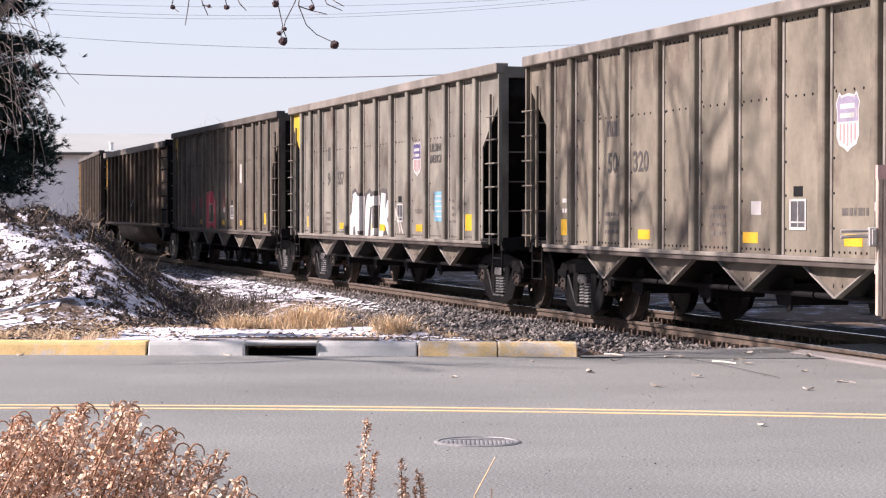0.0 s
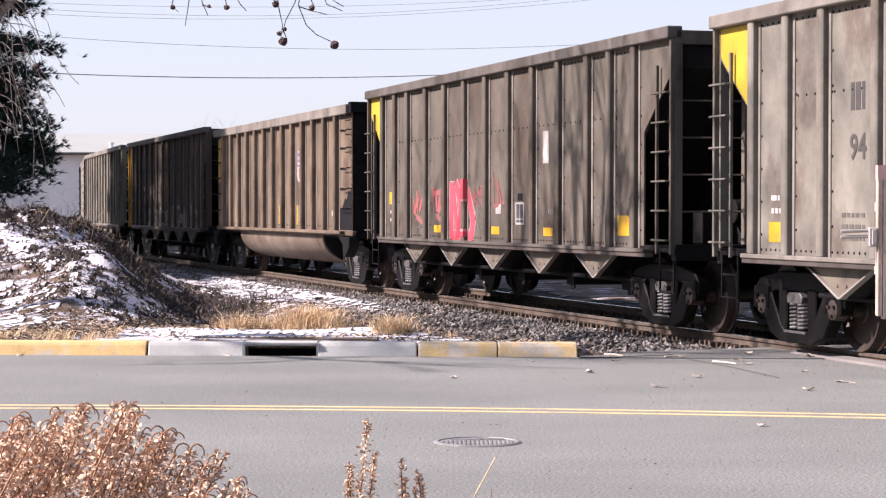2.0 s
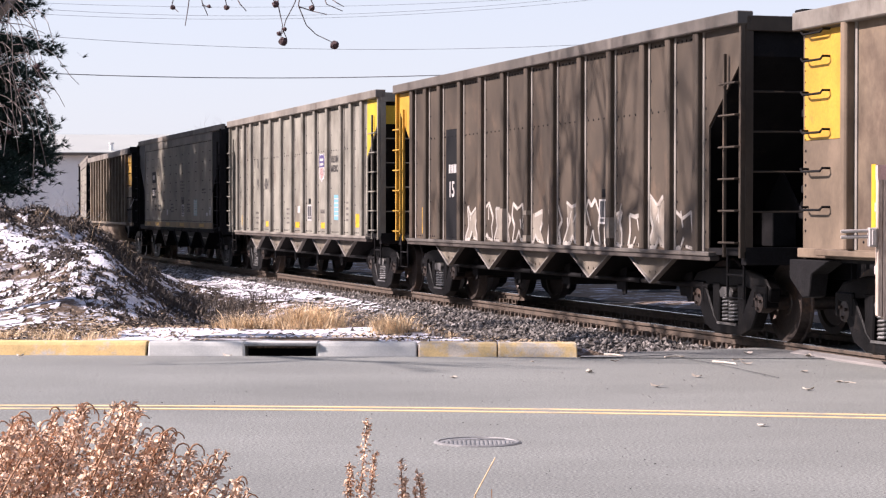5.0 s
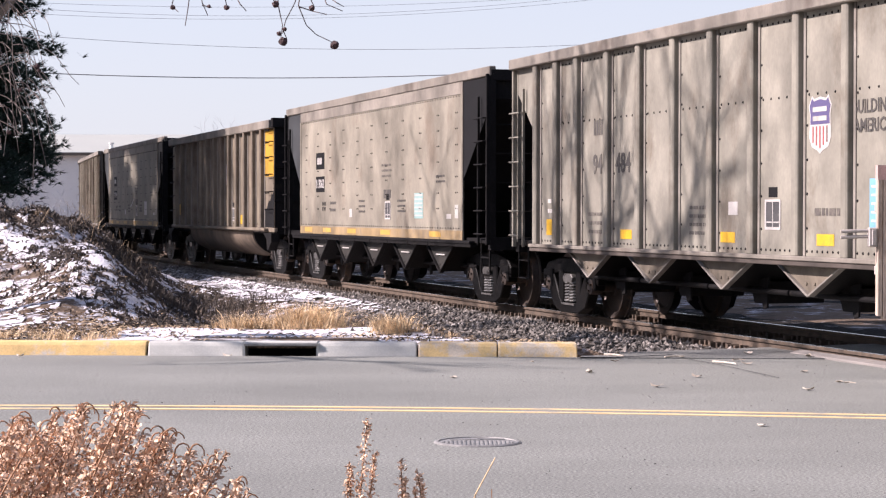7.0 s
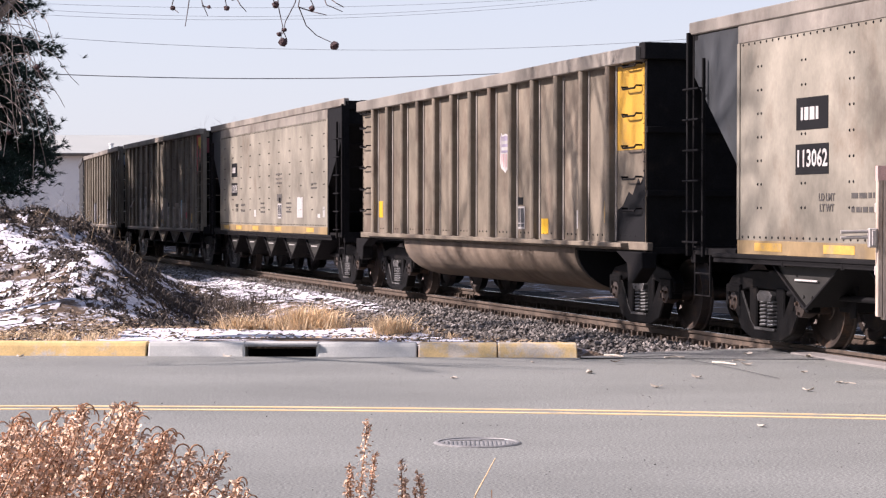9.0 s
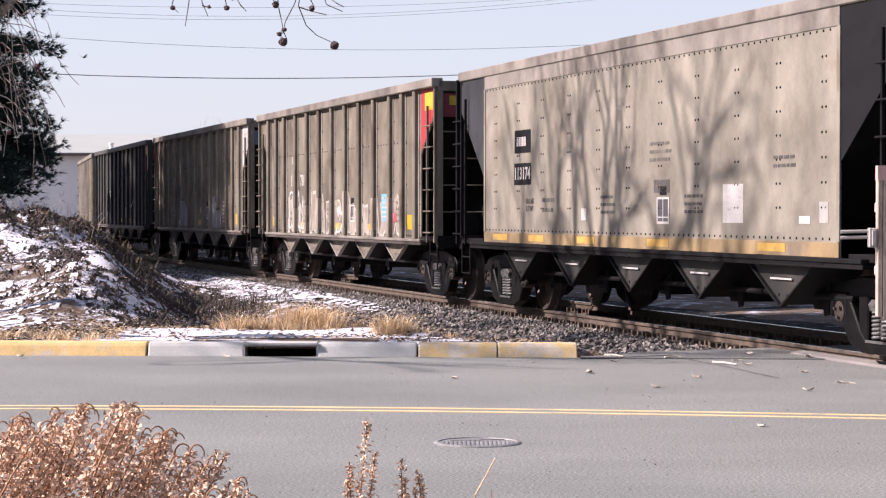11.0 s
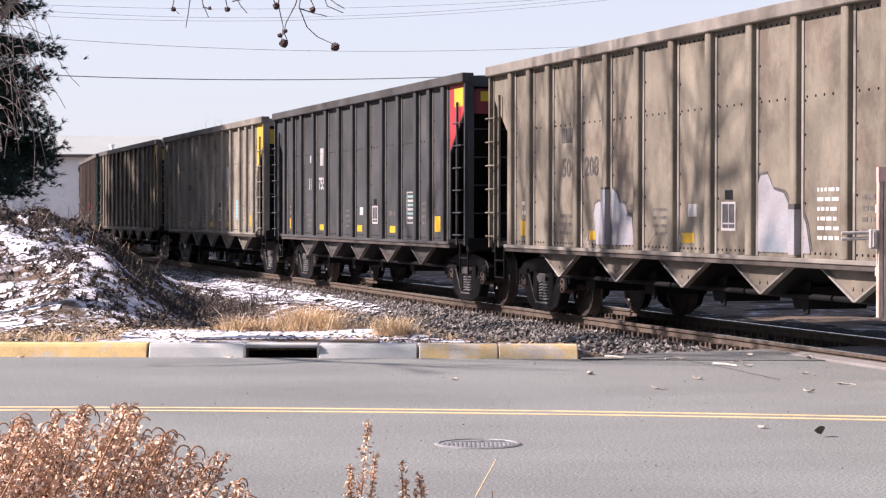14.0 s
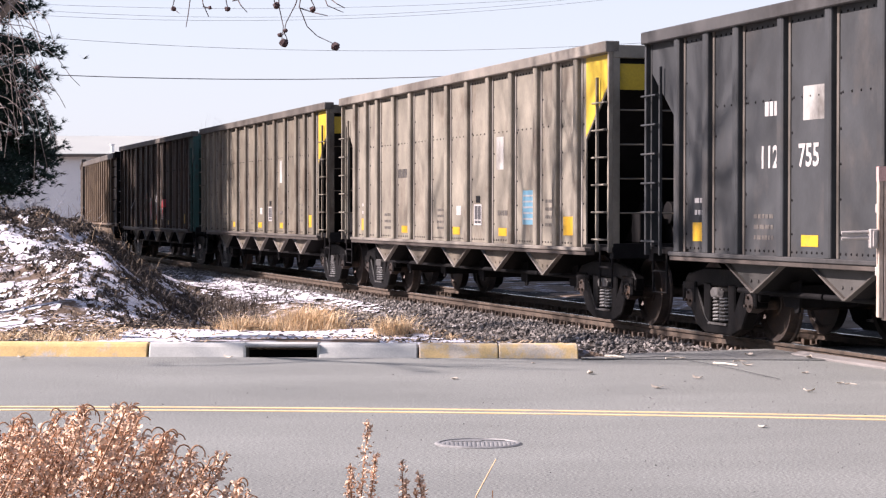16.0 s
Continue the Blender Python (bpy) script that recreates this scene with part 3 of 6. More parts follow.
        vee = (0.74, 0.625) if kind == "hopper" else (0.80, 0.49)
        for x in CHUTES:
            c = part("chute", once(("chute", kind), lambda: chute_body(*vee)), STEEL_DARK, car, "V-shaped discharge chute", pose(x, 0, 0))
            for m in (None, MIRROR):
                part("chute_plate", once(("cplate", kind), lambda: chute_panel(*vee)), under, c, "", m)
                part("chute_lip", once(("clip", kind), lambda: chute_lip(*vee)), edge if under != UNDER_DARK or edge != EDGE else STEEL_DARK, c, "", m)
        for k, m, c, lad in ((1, None, front, ladder_f), (-1, MIRROR, rear, ladder_r)):
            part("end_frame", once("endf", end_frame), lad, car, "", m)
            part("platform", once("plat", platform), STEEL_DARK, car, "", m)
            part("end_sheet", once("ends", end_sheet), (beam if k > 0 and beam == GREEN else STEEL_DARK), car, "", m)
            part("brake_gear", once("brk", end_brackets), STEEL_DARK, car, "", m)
            if k > 0 and front == RED:
                e = part("end_panel", once("epan", lambda: Shape().box(7.40, 7.41, -1.4, 1.4, 3.10, 3.50).mesh("end_panel")), DULL_RED, car, "dull red painted end panel")
                part("end_stripe", once("estr_s", lambda: Shape().box(7.408, 7.416, -1.28, -0.30, 3.30, 3.46).mesh("end_stripe")), beam, e, "yellow painted stripe")
            elif k > 0 and beam and beam != GREEN:
                part("end_stripe", once("estr", lambda: Shape().box(7.40, 7.412, -1.4, 1.4, 3.12, 3.46).mesh("end_stripe")), beam, car, "painted stripe across the end")
            for side in (1, -1):
                # the ladder of the side seen, at this end, and its opposite
                mx = (m or Matrix.Identity(4)) if side == 1 else (m or Matrix.Identity(4)) @ Matrix.Diagonal((1, -1, 1, 1))
                tall = (k > 0) == (side > 0)
                lm = once(("ladder", side, tall), lambda: mirrored(ladder_rails(0.98, zt - 0.12, tall), side))
                ld = part("ladder", lm, lad, car, "", m)
                for i in range(6 if tall else 4):
                    part("rung", once(("rung", side), lambda: mirrored(rung(), side)), lad, ld, "", pose(0, 0, 1.15 + 0.36 * i))
                part("step", once(("step", side), lambda: mirrored(Shape().path([(6.95, -YS + 0.02, 1.0), (6.95, -YS + 0.02, 0.52), (7.4, -YS + 0.02, 0.52), (7.4, -YS + 0.02, 1.0)], 0.016, 6).path([(6.95, -YS + 0.02, 0.78), (7.4, -YS + 0.02, 0.78)], 0.014, 6).mesh("step"), side)), STEEL_DARK, ld)
            if kind == "smooth":
                wing = [(6.0, 2.0), (7.40, 3.1), (7.40, zt - 0.16), (6.0, zt - 0.16)] if k > 0 else [(-6.12, 2.0), (-7.40, 3.1), (-7.40, zt - 0.16), (-6.12, zt - 0.16)]
                part("wing_plate", once(("wing", k), lambda: Shape().extrude(wing, 1, -YS + 0.002, -YS + 0.02).mesh("wing_plate")), BLACK if k > 0 else SLATE, car, "dark painted end wing")
            if c:
                out = [(6.46, 2.53), (7.40, 3.27), (7.40, zt - 0.16), (6.46, zt - 0.16)]
                part("corner_panel", once(("corner", k), lambda: Shape().extrude([(k * a, b) for a, b in out], 1, -YS - 0.006, -YS + 0.002).mesh("corner_panel")), c, car, "painted corner panel")
    for k in (1, -1):
        bogie(car, k * 6.17)
        part("coupler", once("coupler", coupler), STEEL_DARK, car, "", None if k > 0 else MIRROR)
    return car


def mirrored(me, side):
    if side < 0:
        me.transform(Matrix.Diagonal((1, -1, 1, 1)))
        me.flip_normals()
    return me

# ---- the train ----
P = {
    0: paint("dusty_tan_paint", (0.151, 0.131, 0.099), (0.090, 0.071, 0.054), 0.5),
    1: paint("dusty_grey_paint", (0.149, 0.138, 0.114), (0.097, 0.078, 0.062), 0.45),
    2: paint("brown_grey_paint", (0.087, 0.075, 0.059), (0.058, 0.043, 0.031), 0.5),
    3: paint("brown_dust_paint", (0.131, 0.096, 0.066), (0.076, 0.052, 0.036), 0.5),
    7: paint("tan_dust_paint", (0.153, 0.127, 0.095), (0.100, 0.075, 0.055), 0.5),
    4: paint("dark_brown_paint", (0.050, 0.037, 0.026), (0.093, 0.062, 0.041), 0.35),
    5: paint("pale_grey_paint", (0.183, 0.171, 0.142), (0.118, 0.100, 0.078), 0.4),
    6: paint("pale_putty_paint", (0.185, 0.167, 0.134), (0.141, 0.116, 0.089), 0.4),
    9: paint("warm_grey_paint", (0.136, 0.118, 0.090), (0.079, 0.060, 0.043), 0.5),
    12: paint("sandy_grey_paint", (0.188, 0.168, 0.134), (0.113, 0.091, 0.069), 0.45),
    11: paint("worn_black_paint", (0.031, 0.033, 0.035), (0.049, 0.046, 0.044), 0.45),
    14: paint("dark_red_brown_paint", (0.046, 0.029, 0.021), (0.029, 0.020, 0.014), 0.5),
}
# paler than the sides: paints the sunlit line on rib and chute edges
EDGE = paint("lit_edge_tone", (0.19, 0.172, 0.152), (0.10, 0.085, 0.07), 0.4)
CHORD = paint("pale_dusty_chord", (0.168, 0.150, 0.128), (0.105, 0.088, 0.073), 0.45)
CHORD_BLACK = paint("dusty_black_chord", (0.048, 0.046, 0.045), (0.028, 0.026, 0.025), 0.45)
UNDER_GREY = paint("dusty_black_chute_plate", (0.046, 0.043, 0.040), (0.026, 0.024, 0.022), 0.45)
CHORD_DARK = paint("grey_chord", (0.086, 0.075, 0.065), (0.047, 0.038, 0.031), 0.45)
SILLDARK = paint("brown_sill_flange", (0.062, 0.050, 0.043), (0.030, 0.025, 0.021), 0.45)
UNDER = paint("dusty_chute_plate", (0.124, 0.104, 0.080), (0.060, 0.049, 0.038), 0.45)
UNDER_DARK = paint("black_chute_plate", (0.019, 0.018, 0.016), (0.035, 0.030, 0.026), 0.5)
TUBPAINT = paint("sandy_belly", (0.145, 0.112, 0.084), (0.078, 0.058, 0.042), 0.4)
BAND = paint("dirty_yellow_band", (0.224, 0.158, 0.081), (0.147, 0.117, 0.083), 0.5)
YPAINT = mat("yellow_panel_paint", (0.432, 0.300, 0.018), 0.55, 0, 0.15, 2, 40, 0.08, (0.228, 0.162, 0.036), 0.25)
OPAINT = mat("orange_panel_paint", (0.396, 0.216, 0.018), 0.55, 0, 0.2, 2, 40, 0.08, (0.192, 0.120, 0.036), 0.3)
WPAINT = mat("white_panel_paint", (0.372, 0.360, 0.348), 0.55, 0, 0.15, 2, 40, 0.08, (0.180, 0.156, 0.132), 0.3)
BPAINT = mat("blue_end_paint", (0.096, 0.162, 0.228), 0.55, 0, 0.2, 2, 40, 0.08)

WASH = paint("thin_pale_wash", (0.225, 0.195, 0.16), (0.14, 0.115, 0.09), 0.5)
WORNPATCH = paint("worn_patch", (0.33, 0.32, 0.30), (0.17, 0.155, 0.14), 0.45)
SLATE = paint("slate_wing_paint", (0.028, 0.031, 0.034), (0.017, 0.017, 0.017), 0.4)

PITCH, FIRST = 16.25, 4.37
CARS = {}


def yellow_marks(car, xs, z=1.21, w=0.40, h=0.12, m=None):
    for x in xs:
        decal(car, "reflector", x, z, w, h, m or YELLOW, "yellow reflective patch")


def hopper_marks(car, blue=True, emblem=True, plate=True, end_z=1.28):
    yellow_marks(car, (-2.95, 0.27, 2.75))
    decal(car, "reflector", -5.92, end_z, 0.34, 0.22, YELLOW, "yellow reflective patch")
    decal(car, "reflector", 5.75, 1.32, 0.44, 0.26, YELLOW, "yellow reflective patch")
    bars(car, -5.9, end_z + 0.3 if end_z < 1.5 else 1.42, 0.26, 0.28, 2, WHITE)
    bars(car, -4.1, 1.35, 0.5, 0.35, 3, STENCIL_FAINT)
    bars(car, -0.6, 1.4, 0.5, 0.4, 4, STENCIL_FAINT)
    bars(car, 2.85, 1.5, 0.7, 0.14, 1, STENCIL_FAINT)
    bars(car, 5.0, 1.5, 0.5, 0.45, 4, STENCIL_FAINT)
    if plate:
        data_plate(car, 1.48, 1.47)
    decal(car, "label_patch", 0.42, 1.54, 0.26, 0.15, WHITE)
    if blue:
        b = decal(car, "placard", 4.02, 1.58, 0.6, 0.5, BLUE, "light blue placard")
        s = Shape()
        for i in range(5):
            s.box(3.76, 4.28, -YS - 0.007, -YS - 0.003, 1.40 + i * 0.085, 1.425 + i * 0.085)
        part("placard_print", s.mesh("lines"), WHITE, b)
    if emblem:
        shield(car, 2.62, 2.41, emblem == "faded")


def graffiti(car, strokes, material, name="graffiti", lift=0.006, label="spray-painted block shapes"):
    """Abstract spray-painted strokes, each a leaning bar (x0, z0, x1, z1, width); the paint runs over the ribs too."""
    s = Shape()
    quads = []
    for i, (x0, z0, x1, z1, w) in enumerate(strokes):
        d = Vector((x1 - x0, z1 - z0))
        n = Vector((-d.y, d.x)).normalized() * w / 2
        q = [(x0 + n.x, z0 + n.y), (x0 - n.x, z0 - n.y), (x1 - n.x, z1 - n.y), (x1 + n.x, z1 + n.y)]
        quads.append(q)
        s.extrude(q, 1, -YS - lift - 0.0004 * (i % 5), -YS + 0.002)
    step = 0.04
    for r in RIBS_H:
        for i in range(int(1.12 / step), int(2.3 / step)):
            z = i * step
            for q, st in zip(quads, strokes):
                if st[4] < 0.15:
                    continue
                hit = [((b[0] - a[0]) * (z - a[1]) - (b[1] - a[1]) * (r - a[0])) > 0 for a, b in zip(q, q[1:] + q[:1])]
                if all(hit) or not any(hit):
                    y = -YS - 0.086
                    s.box(r - 0.082, r + 0.088, y - lift * 0.5, y + 0.004, z - step / 2, z + step / 2)
                    s.box(r + 0.084, r + 0.088 + lift * 0.3, y, -YS, z - step / 2, z + step / 2)
                    break
    ob = part(name, s.mesh(name), material, car, label)
    ob["kind"] = "stuff"
    return ob


def inside(q, x, z):
    hit = False
    for a, b in zip(q, q[1:] + q[:1]):
        if (a[1] > z) != (b[1] > z) and x < a[0] + (b[0] - a[0]) * (z - a[1]) / (b[1] - a[1]):
            hit = not hit
    return hit


def sprayed(car, shapes, material, lift, label, name="graffiti"):
    """Sprayed areas with the given outlines; the paint runs over the ribs too."""
    s = Shape()
    for i, q in enumerate(shapes):
        s.extrude(q, 1, -YS - lift - 0.0004 * (i % 5), -YS + 0.002)
    step = 0.03
    for r in RIBS_H:
        for i in range(int(1.06 / step), int(2.2 / step)):
            z = i * step
            if any(inside(q, r, z) for q in shapes):
                s.box(r - 0.076, r + 0.076, -YS - 0.086 - lift * 0.4, -YS - 0.07, z - step / 2, z + step / 2)
                s.box(r + 0.074, r + 0.077 + lift * 0.3, -YS - 0.084, -YS - 0.012, z - step / 2, z + step / 2)
    ob = part(name, s.mesh(name), material, car, label)
    ob["kind"] = "stuff"
    return ob


def tags(x0, x1, z0, z1, n, seed):
    """Letter-like block shapes: their filled areas, and thin uneven outlines with inner strokes."""
    r = random.Random(seed)
    fills, lines = [], []
    step = (x1 - x0) / n
    for i in range(n):
        cx, w, h = x0 + step * (i + 0.5), step * r.uniform(0.38, 0.52), (z1 - z0) * r.uniform(0.62, 1.0)
        waist = r.uniform(0.45, 0.95)
        out = [(-w * r.uniform(0.8, 1.1), 0.0), (-w * waist, h * 0.38), (-w * r.uniform(0.5, 1.0), h * 0.62), (-w * r.uniform(0.4, 0.9), h * r.uniform(0.9, 1.0)), (-w * 0.1, h * r.uniform(0.72, 0.95)),
               (w * r.uniform(0.3, 0.9), h * r.uniform(0.88, 1.0)), (w * r.uniform(0.6, 1.0), h * 0.6), (w * waist, h * 0.36), (w * r.uniform(0.8, 1.1), 0.0), (w * 0.25, h * 0.05), (0.0, h * r.uniform(0.1, 0.3)), (-w * 0.3, 0.0)]
        out = [(cx + a + r.uniform(-0.02, 0.02), z0 + b) for a, b in out]
        fills.append(out)
        for p, q in zip(out, out[1:] + out[:1]):
            if r.random() < 0.88:
                lines.append((*p, *q, r.uniform(0.035, 0.065)))
        for _ in range(r.randint(1, 3)):
            a, b = cx + r.uniform(-0.5, 0.5) * w, z0 + h * r.uniform(0.3, 0.6)
            lines.append((a, b, a + r.uniform(-0.15, 0.15), b + r.uniform(0.1, 0.25), 0.03))
    return fills, lines


def scrawl(x0, x1, z0, z1, n, w, seed):
    r = random.Random(seed)
    out = []
    for i in range(n):
        x = x0 + (x1 - x0) * (i + r.uniform(0, 0.8)) / n
        a, b = r.uniform(z0, z0 + 0.2 * (z1 - z0)), r.uniform(z1 - 0.35 * (z1 - z0), z1)
        out.append((x, a, x + r.uniform(-0.25, 0.3), b, w * r.uniform(0.6, 1.2)))
        if r.random() < 0.6:
            zz = r.uniform(z0, z1)
            out.append((x - 0.1, zz, x + r.uniform(0.25, 0.5), zz + r.uniform(-0.2, 0.2), w))
    return out


def build_train():
    def H(k, **a):
        CARS[k] = make_car("hopper", **a)
        return CARS[k]

    c = H(0, body=P[0], chord=CHORD, under=UNDER, label="dusty tan ribbed coal hopper car rolling on the rails")
    hopper_marks(c, blue=False, emblem="faded")
    bars(c, -4.02, 2.58, 0.5, 0.36, 1, STENCIL, "owner_mark")
    number(c, "504", -3.98, 2.12, 0.36, STENCIL)
    number(c, "320", -3.06, 2.12, 0.36, STENCIL)

    c = H(1, body=P[1], chord=CHORD, under=UNDER, rear=YPAINT, label="grey ribbed coal hopper car with white graffiti and yellow corner")
    hopper_marks(c)
    bars(c, -3.99, 2.66, 0.34, 0.5, 1, STENCIL, "owner_mark")
    number(c, "94", -4.0, 2.14, 0.36, STENCIL)
    number(c, "557", -3.06, 2.14, 0.36, STENCIL)
    number(c, "BUILDING\nAMERICA", 3.78, 2.47, 0.19, STENCIL)
    sprayed(c, [[(-2.42, 1.06), (-2.38, 1.36), (-2.18, 1.50), (-2.08, 1.88), (-1.85, 1.95), (-1.62, 1.83), (-1.0, 1.84), (-0.72, 1.93), (-0.55, 1.86), (0.08, 1.89), (0.2, 1.93), (0.56, 1.90), (0.62, 1.78), (0.90, 1.75),
                 (0.90, 1.55), (0.76, 1.36), (1.02, 1.24), (1.0, 1.06)]], STENCIL, 0.005, "faded black spray-painted outline", "graffiti_outline")
    sprayed(c, [[(-2.26, 1.04), (-2.24, 1.40), (-2.10, 1.47), (-2.0, 1.83), (-1.80, 1.87), (-1.62, 1.77), (-1.47, 1.70), (-1.45, 1.05), (-1.78, 1.04), (-1.86, 1.22), (-1.96, 1.20), (-2.0, 1.04)],
                [(-1.40, 1.30), (-1.42, 1.77), (-1.08, 1.78), (-1.12, 1.10), (-1.30, 1.12), (-1.26, 1.60)],
                [(-1.06, 1.03), (-1.0, 1.58), (-0.88, 1.80), (-0.70, 1.84), (-0.64, 1.77), (0.05, 1.80), (0.06, 1.62), (-0.26, 1.59), (-0.30, 1.44), (-0.12, 1.42), (-0.14, 1.30), (-0.34, 1.28), (-0.32, 1.16), (-0.06, 1.20), (-0.05, 1.06), (-0.62, 1.04), (-0.52, 1.58), (-0.64, 1.58), (-0.80, 1.04)],
                [(0.02, 1.02), (0.12, 1.60), (0.20, 1.84), (0.50, 1.82), (0.47, 1.52), (0.63, 1.70), (0.83, 1.68), (0.81, 1.55), (0.60, 1.34), (0.94, 1.05), (0.68, 1.05), (0.44, 1.26), (0.28, 1.02)]],
            SPRAY, 0.011, "white spray-painted block shapes")
    for x in (0.27, -0.34):
        decal(c, "reflector", x, 1.20, 0.38, 0.12, YELLOW, "yellow reflective patch", 0.016)
    graffiti(c, [(1.12, 1.10, 1.2, 1.55, 0.06), (1.3, 1.4, 1.5, 1.12, 0.06), (1.2, 1.5, 1.42, 1.3, 0.08), (1.5, 1.3, 1.7, 1.1, 0.05)], PALE_SPRAY, label="thin pale spray lines")

    c = H(2, body=P[2], chord=CHORD_DARK, under=UNDER, rear=YPAINT, label="brown-grey ribbed coal hopper car with faded red graffiti")
    hopper_marks(c, blue=False, emblem=False, end_z=1.74)
    decal(c, "faded_patch", 2.65, 2.42, 0.26, 0.46, WORNPATCH, "worn white patch")
    bold = [(-2.10, 1.08, -2.08, 1.98, 0.20), (-2.02, 1.92, -1.76, 1.20, 0.18), (-1.86, 1.96, -1.52, 1.60, 0.20), (-1.66, 1.14, -1.58, 1.58, 0.17), (-2.12, 1.10, -0.92, 1.10, 0.17),
            (-1.36, 2.0, -1.28, 1.68, 0.22), (-1.22, 1.86, -0.86, 1.34, 0.20), (-0.86, 1.42, -0.98, 1.08, 0.20)]
    graffiti(c, [(a, b - 0.02, d, e + 0.02, w + 0.07) for a, b, d, e, w in bold], PINK, "graffiti_edge", 0.005, "pale pink edge of the spray paint")
    graffiti(c, bold, SPRAYRED, "graffiti", 0.010, "bright pinkish red spray paint")
    faint = scrawl(-4.45, -3.95, 1.4, 1.9, 4, 0.10, 71) + scrawl(-3.15, -2.75, 1.42, 1.92, 4, 0.09, 72) + scrawl(-0.85, -0.3, 1.55, 1.92, 5, 0.06, 73)
    graffiti(c, faint + [(0.15, 2.1, 0.2, 1.6, 0.06), (0.2, 1.58, 0.42, 1.6, 0.06), (0.45, 1.6, 0.38, 1.95, 0.06), (0.38, 1.98, 0.6, 1.62, 0.06), (0.62, 1.6, 0.85, 1.7, 0.06), (0.84, 1.7, 0.86, 2.08, 0.06)],
             FADED_RED, "graffiti", 0.006, "faded red spray-painted scribbles")

    c = CARS[3] = make_car("tub", body=P[3], chord=CHORD, under=TUBPAINT, rear=OPAINT, label="brown ribbed coal gondola car with a rounded belly")
    shield(c, 2.6, 2.46, False, 1.22)
    for x, z, w, h in ((-4.42, 2.5, 0.2, 0.7), (-3.55, 2.3, 0.38, 0.36), (-3.5, 1.55, 0.32, 0.38), (-0.35, 1.32, 0.28, 0.17), (4.9, 1.42, 0.2, 0.24), (5.7, 1.46, 0.24, 0.1)):
        decal(c, "label_patch", x, z, w, h, WORNPATCH, "worn pale label")
    data_plate(c, 2.68, 1.46)
    yellow_marks(c, (0.42, 2.3), 1.42, 0.09, 0.42)
    yellow_marks(c, (-5.72,), 1.62, 0.09, 0.7)

    c = H(4, body=P[4], chord=CHORD_DARK, under=UNDER, rear=OPAINT, ladder_r=OPAINT, label="dark brown ribbed coal hopper car with orange rear corner")
    decal(c, "dark_panel", -4.0, 1.9, 0.95, 1.9, BLACK, "black lettering panel")
    bars(c, -4.0, 2.2, 0.6, 0.25, 1, WHITE, "owner_mark", 0.008)
    number(c, "15", -4.15, 1.85, 0.36, WHITE)
    fills, lines = tags(-3.4, 6.1, 1.06, 1.75, 12, 9)
    sprayed(c, fills[::2], WASH, 0.003, "thin washed spray paint", "graffiti_fill")
    graffiti(c, lines, PALE_SPRAY, label="pale worn spray paint")
    decal(c, "reflector", -5.75, 1.35, 0.4, 0.45, OPAINT, "orange reflective patch")
    data_plate(c, 3.0, 1.5)

    c = H(5, body=P[5], chord=CHORD, under=UNDER, front=YPAINT, beam=YPAINT, label="pale grey ribbed coal hopper car with yellow front corner")
    hopper_marks(c)
    bars(c, -3.98, 2.62, 0.34, 0.36, 1, STENCIL, "owner_mark")
    number(c, "94", -4.0, 2.12, 0.36, STENCIL)
    number(c, "484", -3.06, 2.12, 0.36, STENCIL)
    number(c, "BUILDING\nAMERICA", 3.78, 2.45, 0.19, STENCIL)

    def smooth_car(k, text, label):
        c = CARS[k] = make_car("smooth", body=P[6], chord=CHORD, under=UNDER_DARK, low=BAND, ladder_f=STEEL_DARK, ladder_r=STEEL_DARK, label=label)
        a = decal(c, "number_board", -4.25, 2.54, 0.75, 0.34, BLACK, "black lettering board")
        bars(c, -4.3, 2.54, 0.42, 0.24, 1, WHITE, "owner_mark", 0.008)
        a = decal(c, "number_board", -4.25, 2.06, 0.78, 0.32, BLACK, "black number board")
        n = letters(text, 0.25)
        part("car_number", n, WHITE, c, "", pose(-4.25, -YS - 0.008, 2.06))
        number(c, "LD LMT\nLT WT", -3.9, 1.6, 0.11, STENCIL)
        bars(c, -3.1, 1.6, 0.5, 0.28, 2, STENCIL)
        bars(c, -0.7, 1.6, 0.5, 0.3, 3, STENCIL)
        data_plate(c, 1.25, 1.52)
        decal(c, "dark_patch", 1.2, 1.82, 0.5, 0.16, STENCIL, "black stencilled patch")
        bars(c, 1.15, 2.25, 0.7, 0.3, 3, STENCIL_FAINT)
        bars(c, 2.2, 1.6, 0.55, 0.28, 3, STENCIL)
        b = decal(c, "placard", 3.35, 1.60, 0.56, 0.44, TEAL if k == 6 else WHITE, "pale sea-green placard")
        s = Shape()
        for i in range(6):
            s.box(3.10, 3.60, -YS - 0.007, -YS - 0.003, 1.42 + i * 0.07, 1.445 + i * 0.07)
        part("placard_print", s.mesh("lines"), WHITE, b)
        bars(c, 4.7, 2.05, 0.55, 0.18, 2, STENCIL)
        decal(c, "label_patch", -1.6, 1.47, 0.2, 0.16, WHITE)
        decal(c, "label_patch", 5.65, 1.5, 0.2, 0.22, WORNPATCH)
        decal(c, "label_patch", 5.2, 1.42, 0.26, 0.08, WHITE)
        for x in (-5.3, -3.6, -1.5, 1.1, 4.4):
            decal(c, "reflector", x, 1.12, 0.7, 0.09, FADED_YELLOW, "faded yellow reflective strip", 0.016)
        for x in CHUTES:
            s = Shape().box(x - 0.27, x + 0.27, -YS + 0.052, -YS + 0.062, 0.77, 0.79)
            part("chute_lettering", s.mesh("bar"), WHITE, c)
        s = Shape().rod((-5.6, -YS - 0.06, 0.97), (5.8, -YS - 0.06, 0.97), 0.022)
